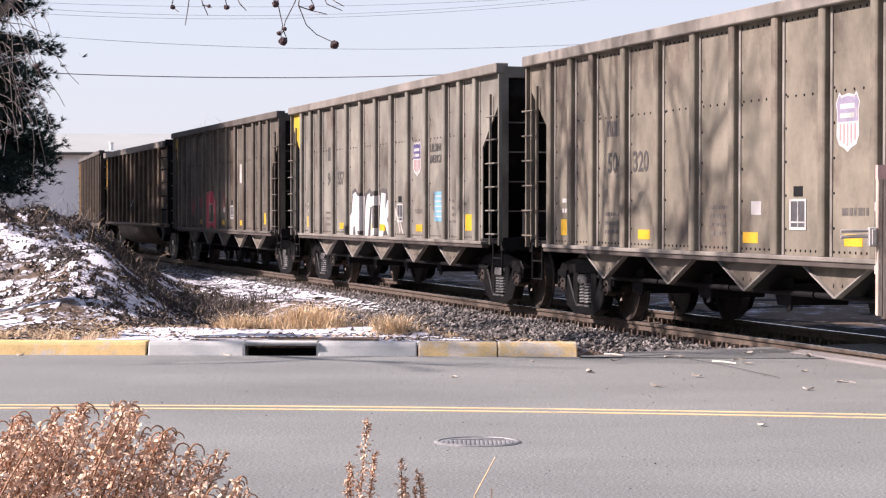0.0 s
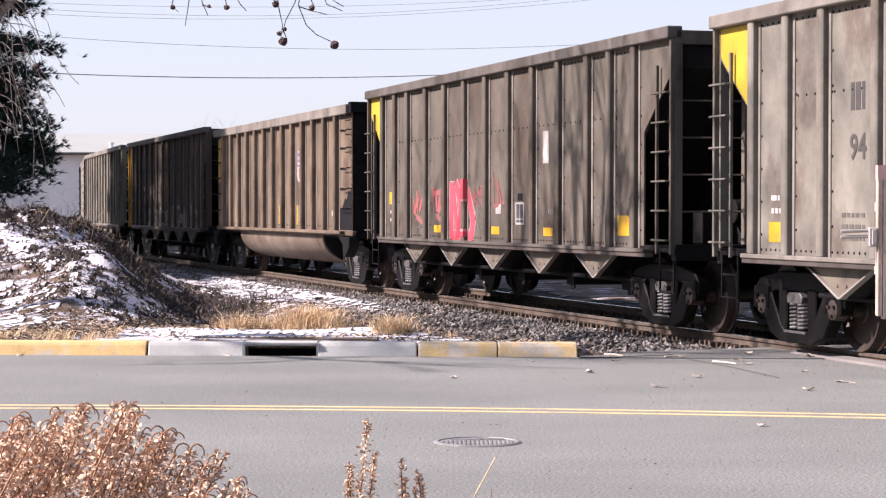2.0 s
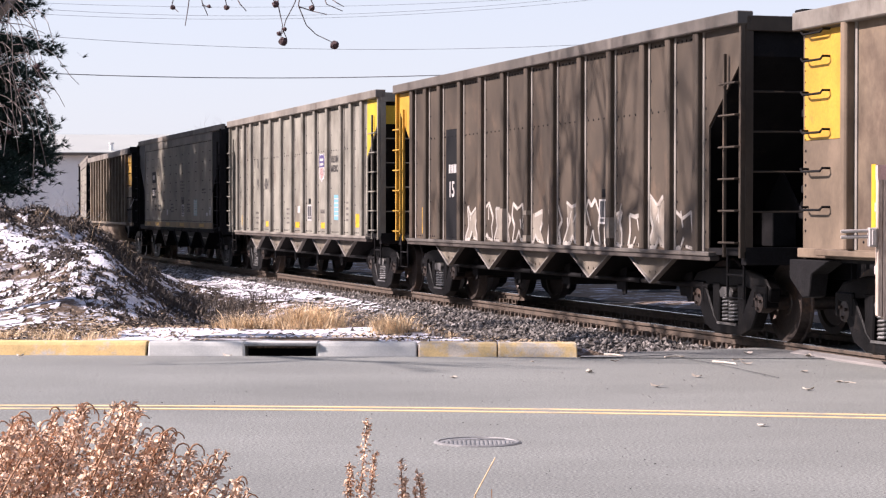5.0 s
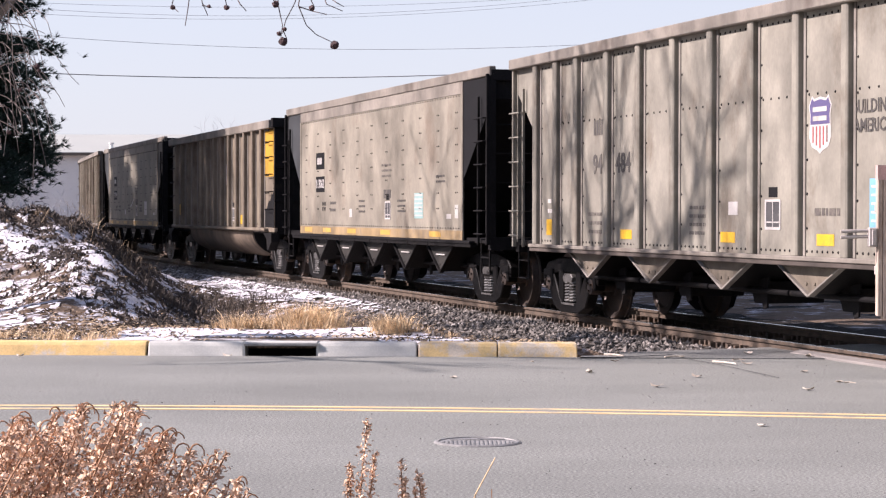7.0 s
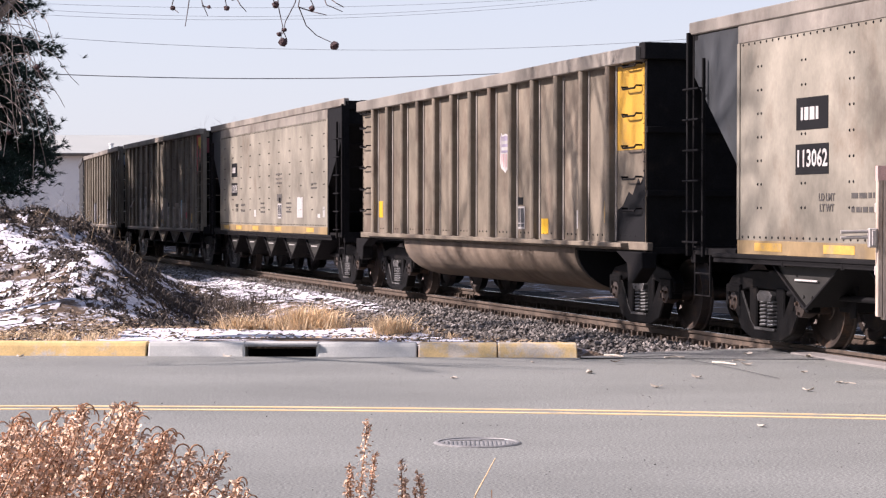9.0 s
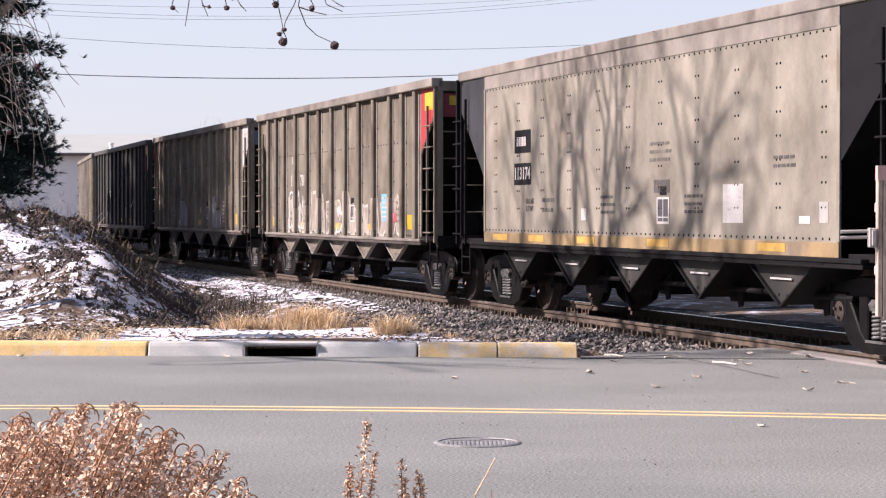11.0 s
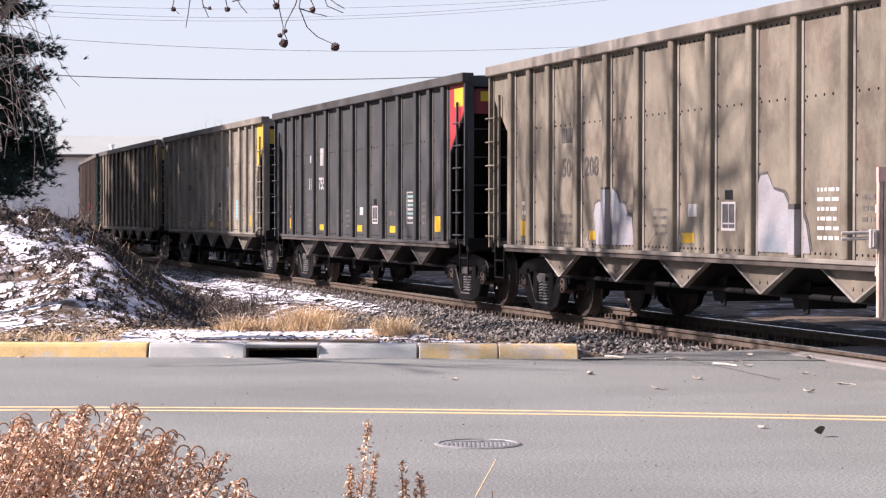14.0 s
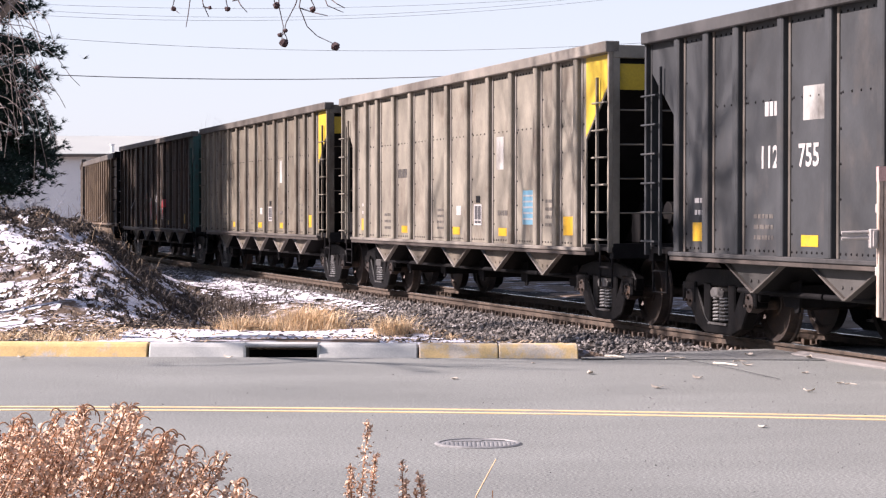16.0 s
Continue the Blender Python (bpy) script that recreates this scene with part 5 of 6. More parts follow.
def snow_cover():
    """Irregular thin snow lying on the mound, the far shoulder and the verge."""
    v, f, seen_at = [], [], {}

    def vert(i, j, st):
        if (i, j, st) not in seen_at:
            x, y = i * st + 0.25 * st * bump_noise(i, j, 7.7), j * st + 0.25 * st * bump_noise(j, i, 5.1)
            seen_at[(i, j, st)] = len(v)
            z = ground_z(x, y)
            off = track_off(x, y)[0]
            if -3.0 < off < -1.0:
                z = max(z, RAIL_TOP - 0.2 if off > -1.75 else RAIL_TOP - 0.2 - 0.217 * (-off - 1.75))
            v.append((x, y, z + (0.05 if y > 36 and -3.8 < off < -1.75 else 0.012)))
        return seen_at[(i, j, st)]
    st = 0.06
    for i in range(int(-13 / st), int(0.8 / st)):
        for j in range(int(24.2 / st), int(62 / st)):
            x, y = i * st, j * st
            off, s = track_off(x, y)
            if off > -1.25 or y < kerb_y(x) + 0.4 or abs(x) > 0.235 * y:
                continue
            m = snow_mask(x, y)
            high = ground_z(x, y) > 0.45
            edge = 0.38 if high else 0.27
            if brushy(x, y):
                edge = 0.16 if y > 39 else -0.12
            elif off > -3.6:
                edge = (-0.10 if y > 40 else 0.2) if y > 37 else 0.5
            elif y < 30.4 and x > -4.4:
                edge = -0.34
            elif not high and y > 30:
                edge = 0.30 if x > -4.8 else 0.08
            if m > edge:
                f.append((vert(i, j, st), vert(i + 1, j, st), vert(i + 1, j + 1, st), vert(i, j + 1, st)))
    me = bpy.data.meshes.new("snow_cover")
    me.from_pydata(v, [], f)
    for p in me.polygons:
        p.use_smooth = True
    return me


tagged(part("snow_cover", snow_cover(), SNOWMAT), "thin patchy old snow on earth and gravel", "snow", kind="stuff")
for i in range(146):
    s = -62 + 0.53 * i
    a, b = on_track(s + 0.1), on_track(s - 0.1)
    m = Matrix.Translation(on_track(s)) @ Matrix.Rotation(math.atan2((a - b).y, (a - b).x), 4, "Z")
    t = part("sleeper", tie, TIE, track, "", m)
    part("rail_fastening", gear, RUST, t)["kind"] = "stuff"


def stones(count, seed):
    """Broken ballast on the shoulder: each stone a squashed octahedron."""
    rng = np.random.default_rng(seed)
    v, f = [], []
    n = 0
    while n < count:
        s = rng.uniform(-44, 11)
        side = -0.86 - abs(rng.normal(0, 1.15))
        p = on_track(s, side)
        if side < -4.6 or p.y < kerb_y(p.x) + 0.36 or p.x > 2.0 + 0.55 * (p.y - 24.0) and p.y < 30 and side < -1.0 and p.y < 24.2 + 0.5 * (p.x - 1.5):
            continue
        if p.y > 33 and bump_noise(p.x * 0.6, p.y * 0.35, 1.0) > 0.08 and rng.random() < 0.85:   # snow lies here
            continue
        bed_z = max(ground_z(p.x, p.y), RAIL_TOP - 0.2 if side > -1.75 else RAIL_TOP - 0.2 - 0.217 * (-side - 1.75))
        r = rng.uniform(0.018, 0.05)
        e = rng.uniform(0.6, 1.3, 6) * r
        a = rng.uniform(0, 6.283)
        c, d = math.cos(a), math.sin(a)
        z = bed_z + 0.3 * r + (0.03 if rng.random() < 0.2 else 0)
        k = len(v)
        v += [(p.x + c * e[0], p.y + d * e[0], z + rng.uniform(-.3, .3) * r), (p.x - d * e[1], p.y + c * e[1], z + rng.uniform(-.3, .3) * r), (p.x - c * e[2], p.y - d * e[2], z), (p.x + d * e[3], p.y - c * e[3], z), (p.x, p.y, z + 0.8 * e[4]), (p.x, p.y, z - 0.7 * e[5])]
        f += [(k, k + 1, k + 4), (k + 1, k + 2, k + 4), (k + 2, k + 3, k + 4), (k + 3, k, k + 4), (k + 1, k, k + 5), (k + 2, k + 1, k + 5), (k + 3, k + 2, k + 5), (k, k + 3, k + 5)]
        n += 1
    me = bpy.data.meshes.new("ballast_stones")
    me.from_pydata(v, [], f)
    return me


tagged(part("ballast_stones", stones(17000, 4), STONE), "loose grey and brown ballast stones along the rail", "gravel", kind="stuff")

# ---- plants ----
DRY = mat("dry_orange_weed", (0.62, 0.43, 0.30), 0.8, 0, 0.3, 8, 60, 0.1, (0.42, 0.25, 0.16), 0.35, island=0.4)
STEM = mat("dry_stem", (0.28, 0.15, 0.08), 0.8, 0, 0.3, 8, 60, 0.1)
STRAW = mat("straw_grass", (0.62, 0.46, 0.28), 0.8, 0, 0.3, 3, 60, 0.1, (0.36, 0.23, 0.12), 0.42, island=0.5)
PALE_STRAW = mat("grey_straw", (0.34, 0.25, 0.16), 0.85, 0, 0.25, 6, 60, 0.1, island=0.4)
BRUSH = mat("dead_brush", (0.056, 0.044, 0.036), 0.9, 0, 0.4, 4, 60, 0.1, (0.19, 0.135, 0.085), 0.36, island=0.6)
TWIG = mat("dark_twig", (0.10, 0.075, 0.07), 0.85, 0, 0.25, 8, 60, 0.15)
# far twigs: distance haze is put into this pale colour
FAR_TWIG = mat("far_twig_haze_tint", (0.52, 0.50, 0.50), 0.9, 0, 0.15, 8, 60, 0.1)
PALE_TWIG = mat("pale_bare_twig", (0.22, 0.185, 0.165), 0.85, 0, 0.25, 8, 60, 0.15)
BARK = mat("grey_brown_bark", (0.13, 0.105, 0.085), 0.9, 0, 0.35, 5, 40, 0.5)
PINE_BARK = mat("pine_bark", (0.07, 0.05, 0.04), 0.9, 0, 0.35, 5, 40, 0.6)
NEEDLE = mat("pine_needles", (0.024, 0.042, 0.028), 0.6, 0, 0.3, 3, 40, 0.0, (0.012, 0.020, 0.015), 0.5, spec=0.2, island=0.35)
SEED = mat("brown_seed_ball", (0.06, 0.036, 0.036), 0.9, 0, 0.3, 30, 90, 0.5)


def leafy(v, f, p, d, size, rng):
    """A small curled dry leaf: three quads bent into a hook."""
    d = Vector(d).normalized()
    u = d.orthogonal().normalized()
    u.rotate(Matrix.Rotation(rng.uniform(0, 6.28), 3, d))
    w = d.cross(u)
    k = len(v)
    curl = rng.uniform(0.8, 2.6)
    for i in range(4):
        a = curl * i / 3
        c = p + (d * math.sin(a) + w * (1 - math.cos(a))) * size / max(curl, 0.8) * 1.3
        h = size * (0.10, 0.24, 0.20, 0.05)[i]
        v.append(tuple(c + u * h))
        v.append(tuple(c - u * h))
    f += [(k + 2 * i, k + 2 * i + 1, k + 2 * i + 3, k + 2 * i + 2) for i in range(3)]


def weed(name, label, stems, seed, leaves, hook=0.5, lsize=0.028, leafy_top=0.4, fuzz=0.012, lean=0.0):
    """A dead weed: stems (foot, tip) that bow over, with curled leaves and seeds thick along their upper part."""
    rng = np.random.default_rng(seed)
    root = new(name)
    tagged(root, label, "weed", kind="")
    st = Shape()
    v, f = [], []
    for foot, tip in stems:
        foot, tip = Vector(foot), Vector(tip)
        length = (tip - foot).length
        bow = Vector((rng.normal(-lean, 0.03), rng.normal(0, 0.04), 0))
        line = lambda a: foot.lerp(tip, a) + bow * (a * (1 - a) * 4)
        pts = [line(a) for a in (0, 0.25, 0.5, 0.7, 0.8, 0.9, 1.0)]
        if rng.random() < hook:   # drooping curled end
            side = -1 if rng.random() < 0.2 else 1
            r = rng.uniform(0.008, 0.022)
            c = pts[-1]
            end = rng.uniform(2.2, 3.6)
            pts += [c + Vector((side * r * (1 - math.cos(a)), 0, r * 1.3 * math.sin(a))) for a in (end * q / 6 for q in range(1, 7))]
        st.path([tuple(q) for q in pts], 0.0034, 5, 0.0018)
        for _ in range(int(leaves * rng.uniform(0.7, 1.3))):
            a = 1 - leafy_top / length * rng.uniform(0, 1) ** 1.2
            grow = min(1.0, (1 - a) * length / 0.10 + 0.25)
            q = line(a) + Vector(rng.normal(0, fuzz * grow, 3))
            leafy(v, f, q, (rng.normal() + 0.3, rng.normal(), rng.normal() * 0.7 + 0.3), lsize * rng.uniform(0.5, 1.3), rng)
    part("stem_cluster", st.mesh("stem_cluster"), STEM, root)["kind"] = "stuff"
    me = bpy.data.meshes.new("leaves")
    me.from_pydata(v, [], f)
    part("leaves", me, DRY, root)["kind"] = "stuff"
    return root


rng = np.random.default_rng(11)
NEAR_Y = 5.6


def profile(x):
    """Height of the bush's outline over its width: a tall crown, a step, a lower crown that falls away."""
    return float(np.interp(x, [-1.7, -1.16, -1.05, -0.96, -0.86, -0.79, -0.775, -0.72, -0.68, -0.60, -0.56, -0.545, -0.50, -0.48],
                           [1.02, 1.05, 1.06, 1.085, 1.10, 1.095, 1.0, 1.02, 0.99, 0.975, 0.955, 0.90, 0.875, 0.83]))


stems = []
for i in range(190):
    x = rng.uniform(-1.6, -0.49)
    y = NEAR_Y + rng.normal(0, 0.2)
    z = profile(x) - (abs(rng.normal(0, 0.035)) if i < 70 else abs(rng.normal(0.05, 0.09)))
    z = 1.6 - (1.6 - z) * y / NEAR_Y
    x *= y / NEAR_Y
    stems.append(((x - 0.34 + rng.normal(0, 0.07), y + rng.normal(0, 0.05), -0.08), (x, y, z)))
weed("dry_bush", "dead orange-brown weed bush with curled seed heads", stems, 12, 150, 0.7, 0.0155, 0.36, 0.016, 0.05)
for k, (tips, lab) in enumerate(((((-0.196, 1.055),), "tall dead dock stalk with rusty seeds"), (((-0.176, 0.97),), "short side shoot of a dead dock plant"), (((-0.243, 0.94), (-0.25, 0.90)), "short dead dock stalk"),
                                 (((-0.109, 0.95), (-0.100, 0.90)), "slender dead dock stalk"), (((-0.066, 0.918), (-0.074, 0.88), (-0.052, 0.885)), "slender dead dock stalk"))):
    weed("dry_stalk", lab, [((x + 0.006, NEAR_Y, -0.08), (x, NEAR_Y, z)) for x, z in tips], 40 + k, 380 if k == 0 else 170, 0.0, 0.0105, 0.26, 0.0085 if k == 0 else 0.005)
bs = Shape().path([(0.04, NEAR_Y, -0.08), (0.05, NEAR_Y, 0.7), (0.085, NEAR_Y, 0.86), (0.137, NEAR_Y, 0.957)], 0.0035, 5, 0.0016)
tagged(part("bare_stalk", bs.mesh("bare_stalk"), STRAW), "thin bare straw-coloured stalk", "weed")
bs = Shape().path([(0.13, NEAR_Y, -0.08), (0.128, NEAR_Y, 0.875)], 0.0022, 5, 0.0015)
tagged(part("bare_stalk", bs.mesh("bare_stalk"), STEM), "thin dark bare stalk", "weed")


def tuft(name, label, spots, seed, blade, spread, material, count, width=0.008):
    """Grass: thin bent blades."""
    r = np.random.default_rng(seed)
    v, f = [], []
    for (x, y, size) in spots:
        for _ in range(int(count * size)):
            px, py = x + r.normal(0, spread * size), y + r.normal(0, spread * size * 1.6)
            z = ground_z(px, py) - 0.02
            h = blade * size * r.uniform(0.15, 1.0) ** 1.3 * 1.15
            a = r.uniform(0, 6.283)
            lean = r.uniform(0.3, 2.3) * h
            d = Vector((math.cos(a), math.sin(a), 0))
            w = Vector((-d.y, d.x, 0)) * width * r.uniform(0.6, 1.3)
            b = Vector((px, py, z))
            m, t = b + d * lean * 0.3 + Vector((0, 0, h * 0.65)), b + d * lean + Vector((0, 0, h * r.uniform(0.75, 1.0)))
            k = len(v)
            v += [tuple(b + w), tuple(b - w), tuple(m + w * 0.8), tuple(m - w * 0.8), tuple(t)]
            f += [(k, k + 1, k + 3, k + 2), (k + 2, k + 3, k + 4)]
    me = bpy.data.meshes.new(name)
    me.from_pydata(v, [], f)
    return tagged(part(name, me, material), label, "grass", kind="stuff")


spots = []
r0 = np.random.default_rng(3)
for cx, cy, big, n in ((-3.05, 30.6, 0.55, 5), (-2.83, 30.2, 0.7, 6), (-2.55, 30.5, 0.75, 5), (-2.2, 30.9, 0.95, 6), (-1.95, 30.9, 1.15, 8), (-1.72, 30.6, 0.95, 6), (-1.45, 30.4, 0.55, 3),
                       (-0.78, 29.3, 0.8, 8), (-0.58, 29.25, 0.65, 5)):
    for _ in range(n):   # the straw-coloured clumps between verge and ballast
        spots.append((cx + r0.normal(0, 0.09), cy + r0.normal(0, 0.2), big * r0.uniform(0.5, 1.1)))
for _ in range(26):
    spots.append((r0.uniform(-6.2, -3.9), r0.uniform(25.2, 27.6), r0.uniform(0.25, 0.5)))
for x, y in ((0.02, 27.8), (0.1, 27.9), (0.55, 28.0), (0.7, 27.9), (0.85, 28.1), (-0.2, 29.0)):
    spots.append((x, y, 0.3))
tuft("dry_grass", "tufts of straw-coloured winter grass on the verge", spots, 5, 0.42, 0.115, STRAW, 170, 0.004)
spots = [(r0.uniform(-6.9, -5.6), r0.uniform(38, 43), r0.uniform(0.7, 1.2)) for _ in range(26)]
tuft("tall_dry_grass", "tall pale dead grass on the mound's edge", spots, 6, 0.6, 0.3, PALE_STRAW, 5, 0.004)
spots = [(r0.uniform(-5.2, -3.2), r0.uniform(36, 42.5), r0.uniform(0.5, 0.9)) for _ in range(50)]
tuft("ditch_grass", "dull brown grass in the ditch", spots, 7, 0.36, 0.3, BRUSH, 110, 0.007)


def verge_litter(seed, count):
    """Flattened stalks, clods and leaves that break through the thin snow of the verge."""
    r = np.random.default_rng(seed)
    v, f = [], []
    n = 0
    while n < count:
        x, y = r.uniform(-7.5, 1.4), 24.0 + abs(r.normal(0, 4.5))
        if y < kerb_y(x) + 0.36 or track_off(x, y)[0] > -2.8 or bump_noise(x * 0.5, y, 1.1) < -0.12 or y < 30.4 and x > -4.4 and r.random() < 0.9:
            continue
        n += 1
        b = Vector((x, y, ground_z(x, y) + 0.004))
        a = r.uniform(0, 6.283)
        d = Vector((math.cos(a), math.sin(a), r.uniform(0, 0.35))) * r.uniform(0.03, 0.16)
        w = Vector((-d.y, d.x, 0)).normalized() * r.uniform(0.004, 0.014) + Vector((0, 0, 0.006))
        k = len(v)
        v += [tuple(b + w), tuple(b - w), tuple(b + d * 0.6 - w + Vector((0, 0, 0.02))), tuple(b + d * 0.6 + w + Vector((0, 0, 0.02))), tuple(b + d)]
        f += [(k, k + 1, k + 2, k + 3), (k + 3, k + 2, k + 4)]
    me = bpy.data.meshes.new("verge_litter")
    me.from_pydata(v, [], f)
    return me


tagged(part("verge_litter", verge_litter(15, 4200), PALE_STRAW), "flattened stalks and leaves poking through thin snow", "litter", kind="stuff")
tagged(part("verge_clods", verge_litter(16, 2200), BRUSH), "dark clods and twigs poking through thin snow", "litter", kind="stuff")


def brush(seed, count):
    """Dead brambles, leaves and twigs that cover the mound, lying along the slope in tangled patches."""
    r = np.random.default_rng(seed)
    v, f = [], []
    n = 0
    while n < count:
        x, y = r.uniform(-13, -3.5), r.uniform(30.5, 46)
        m = snow_mask(x, y)
        if not brushy(x, y):
            if m > -0.02 or y < 33 or x > -4.5 or r.random() < 0.72:
                continue
        elif m > (0.16 if y > 39 else -0.12) and r.random() < 0.95:
            continue
        n += 1
        z = ground_z(x, y)
        b = Vector((x, y, z - 0.01))
        tall = r.random()
        h = r.uniform(0.02, 0.09) if tall < 0.93 else r.uniform(0.08, 0.2)
        a = r.uniform(0, 6.283)
        d = Vector((math.cos(a), math.sin(a) * 0.7, 0)) * (r.uniform(0.04, 0.13) if tall < 0.85 else r.uniform(0.12, 0.3))
        e = b + d
        d.z = ground_z(e.x, e.y) - z
        w = Vector((-d.y, d.x, 0)).normalized() * (r.uniform(0.008, 0.024) if tall < 0.75 else r.uniform(0.003, 0.007)) + Vector((0, 0, r.uniform(0.002, 0.012)))
        m, t = b + d * 0.5 + Vector((r.normal(0, 0.03), 0, h)), b + d + Vector((0, 0, h * r.uniform(0.1, 1.1)))
        k = len(v)
        v += [tuple(b + w), tuple(b - w), tuple(m + w), tuple(m - w), tuple(t + w * 0.3), tuple(t - w * 0.3)]
        f += [(k, k + 1, k + 3, k + 2), (k + 2, k + 3, k + 5, k + 4)]
    me = bpy.data.meshes.new("brush")
    me.from_pydata(v, [], f)
    return me


tagged(part("brush", brush(9, 34000), BRUSH), "dark dead brambles and twigs over the snowy mound", "brush", kind="stuff")


def pine(seed, height, reach):
    """A pine: trunk, drooping limbs, tufts of needles."""
    r = np.random.default_rng(seed)
    root = new("pine_tree")
    part("trunk", Shape().path([(0, 0, -0.3), (0.1, 0, height * 0.4), (0, 0.1, height * 0.75), (0, 0, height)], 0.26, 10, 0.03).mesh("trunk"), PINE_BARK, root)
    limbs = Shape()
    v, f = [], []
    z = 2.0
    while z < height - 0.3:
        L = reach * (1 - 0.9 * (z / height) ** 2.4) * r.uniform(0.72, 1.12)
        a = r.uniform(0, 6.283)
        d = Vector((math.cos(a), math.sin(a), 0))
        pts = [Vector((0, 0, z)) + d * L * q + Vector((0, 0, L * (0.18 * q - 0.30 * q * q + 0.10 * q ** 3))) for q in (0, 0.25, 0.5, 0.75, 1.0)]
        limbs.path([tuple(p) for p in pts], 0.05, 5, 0.012)
        for _ in range(int(62 * L)):
            q = r.uniform(0.28, 1.03)
            i = min(3, int(q * 4))
            c = pts[i].lerp(pts[i + 1], q * 4 - i) + Vector((r.normal(0, 0.20), r.normal(0, 0.20), r.normal(0.02, 0.14)))
            axis = (d + Vector(r.normal(0, 0.5, 3)) + Vector((0, 0, 0.35))).normalized()
            for _ in range(12):
                n = (axis + Vector(r.normal(0, 0.5, 3))).normalized() * r.uniform(0.12, 0.27)
                w = n.orthogonal().normalized() * 0.017
                k = len(v)
                v += [tuple(c + w), tuple(c - w), tuple(c + n)]
                f.append((k, k + 1, k + 2))
        z += r.uniform(0.03, 0.08)
    part("limbs", limbs.mesh("limbs"), PINE_BARK, root)["kind"] = "stuff"
    me = bpy.data.meshes.new("needles")
    me.from_pydata(v, [], f)
    part("needles", me, NEEDLE, root)["kind"] = "stuff"
    return root


pt = pine(21, 17.0, 4.2)
pt.matrix_basis = pose(-14.9, 61.0, 0.0, 0, 0, 40)
tagged(pt, "tall dark green pine tree standing behind the mound", "tree", "pines behind the mound")
for x, y, z, a in ((-16.2, 57.0, -0.6, 200), (-18.5, 68.0, 0.0, 150), (-21.5, 74.0, 0.0, 260)):
    tagged(copy_thing(pt, pose(x, y, z, 0, 0, a)), "tall dark green pine tree behind the mound")


def bare_tree(name, seed, height, spread, trunk, depth, material, droop=0.0, first=0.28):
    """A leafless tree: forking limbs down to twigs."""
    r = np.random.default_rng(seed)
    root = new(name)
    tr, li = Shape(), Shape()

    def grow(p, d, length, rad, level):
        s = tr if level == 0 else li
        pts, q = [p], p
        dd = Vector(d)
        for i in range(3):
            dd = (dd + Vector(r.normal(0, 0.11, 3)) + Vector((0, 0, 0.05 - droop * level * 0.05))).normalized()
            q = q + dd * length / 3
            pts.append(q)
        s.path([tuple(x) for x in pts], rad, 8 if level < 2 else 4, rad * 0.62)
        if level >= depth:
            return
        for i in range(r.integers(2, 4) if level else 4):
            at = pts[-1] if i < 2 else pts[int(r.integers(1, 3))]
            nd = (dd + Vector(r.normal(0, 0.42, 3)) * spread).normalized()
            if nd.z < -0.2:
                nd.z *= -0.3
            grow(at, nd, length * r.uniform(0.6, 0.85), rad * r.uniform(0.5, 0.7), level + 1)
    grow(Vector((0, 0, -0.3)), (0, 0, 1), height * first, trunk, 0)
    part("trunk", tr.mesh("trunk"), material, root)
    part("limbs", li.mesh("limbs"), material, root)["kind"] = "stuff"
    return root


shade = bare_tree("bare_tree", 8, 15.0, 0.95, 0.26, 5, BARK)
shade.matrix_basis = pose(-7.4, 25.8, 0.0)
tagged(shade, "tall leafless tree beside the road", "tree", "bare roadside trees")
for x, y, a in ((-8.2, 28.6, 120), (-8.8, 32.5, 300)):
    tagged(copy_thing(shade, pose(x, y, 0.0, 0, 0, a)), "tall leafless tree beside the road")
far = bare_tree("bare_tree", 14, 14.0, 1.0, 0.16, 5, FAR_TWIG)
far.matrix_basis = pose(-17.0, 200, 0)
tagged(far, "leafless tree far behind the train, paled as if by haze", "tree", "far bare trees")
tagged(copy_thing(far, pose(-14.3, 205, -1.5, 0, 0, 100)), "leafless tree far behind the train, paled as if by haze")


# ---- hanging twigs with seed balls, close to the eye ----
def seen(x, y, d):
    """A place d metres off, from its bearing across and its height (both in thousandths of the lens)."""
    return Vector(((x - 784) / 3801 * d, d, 1.6 + (374 - y) / 3801 * d))


sycamore = new("sycamore_tree")
tagged(sycamore, "bare roadside tree with overhanging twigs and brown seed balls", "tree")
crown = Vector((-3.6, 7.9, 4.4))
part("trunk", Shape().path([(-3.9, 8.1, -0.3), (-3.8, 8.0, 1.5), (-3.7, 7.9, 3.2), tuple(crown), (-3.5, 7.8, 6.5)], 0.17, 12, 0.07).mesh("trunk"), BARK, sycamore)


def hanging(twigs, balls, name, d, thick, material, stubs):
    """Twigs at the sycamore's limb ends, with their seed balls."""
    s = Shape()
    for line in twigs:
        s.path([tuple(seen(x, y, d + 0.004 * (x % 17))) for x, y in line], thick, 5, thick * 0.6)
    for x, y in stubs:
        end = seen(x, y, d)
        s.path([tuple(crown), tuple(crown.lerp(end, 0.5) + Vector((0, 0, 0.25))), tuple(end)], 0.03, 6, thick * 1.4)
    root = part(name, s.mesh(name), material, sycamore)
    for x, y, r in balls:
        ico = bmesh.new()
        bmesh.ops.create_icosphere(ico, subdivisions=3, radius=r * 0.86)
        for q in ico.verts:
            q.co *= 1 + 0.35 * noise.noise(q.co * 160 + Vector((x, y, 0)))
        me = bpy.data.meshes.new("seed_ball")
        ico.to_mesh(me)
        ico.free()
        part("seed_ball", me, SEED, root, "", Matrix.Translation(seen(x, y, d)))
    return root


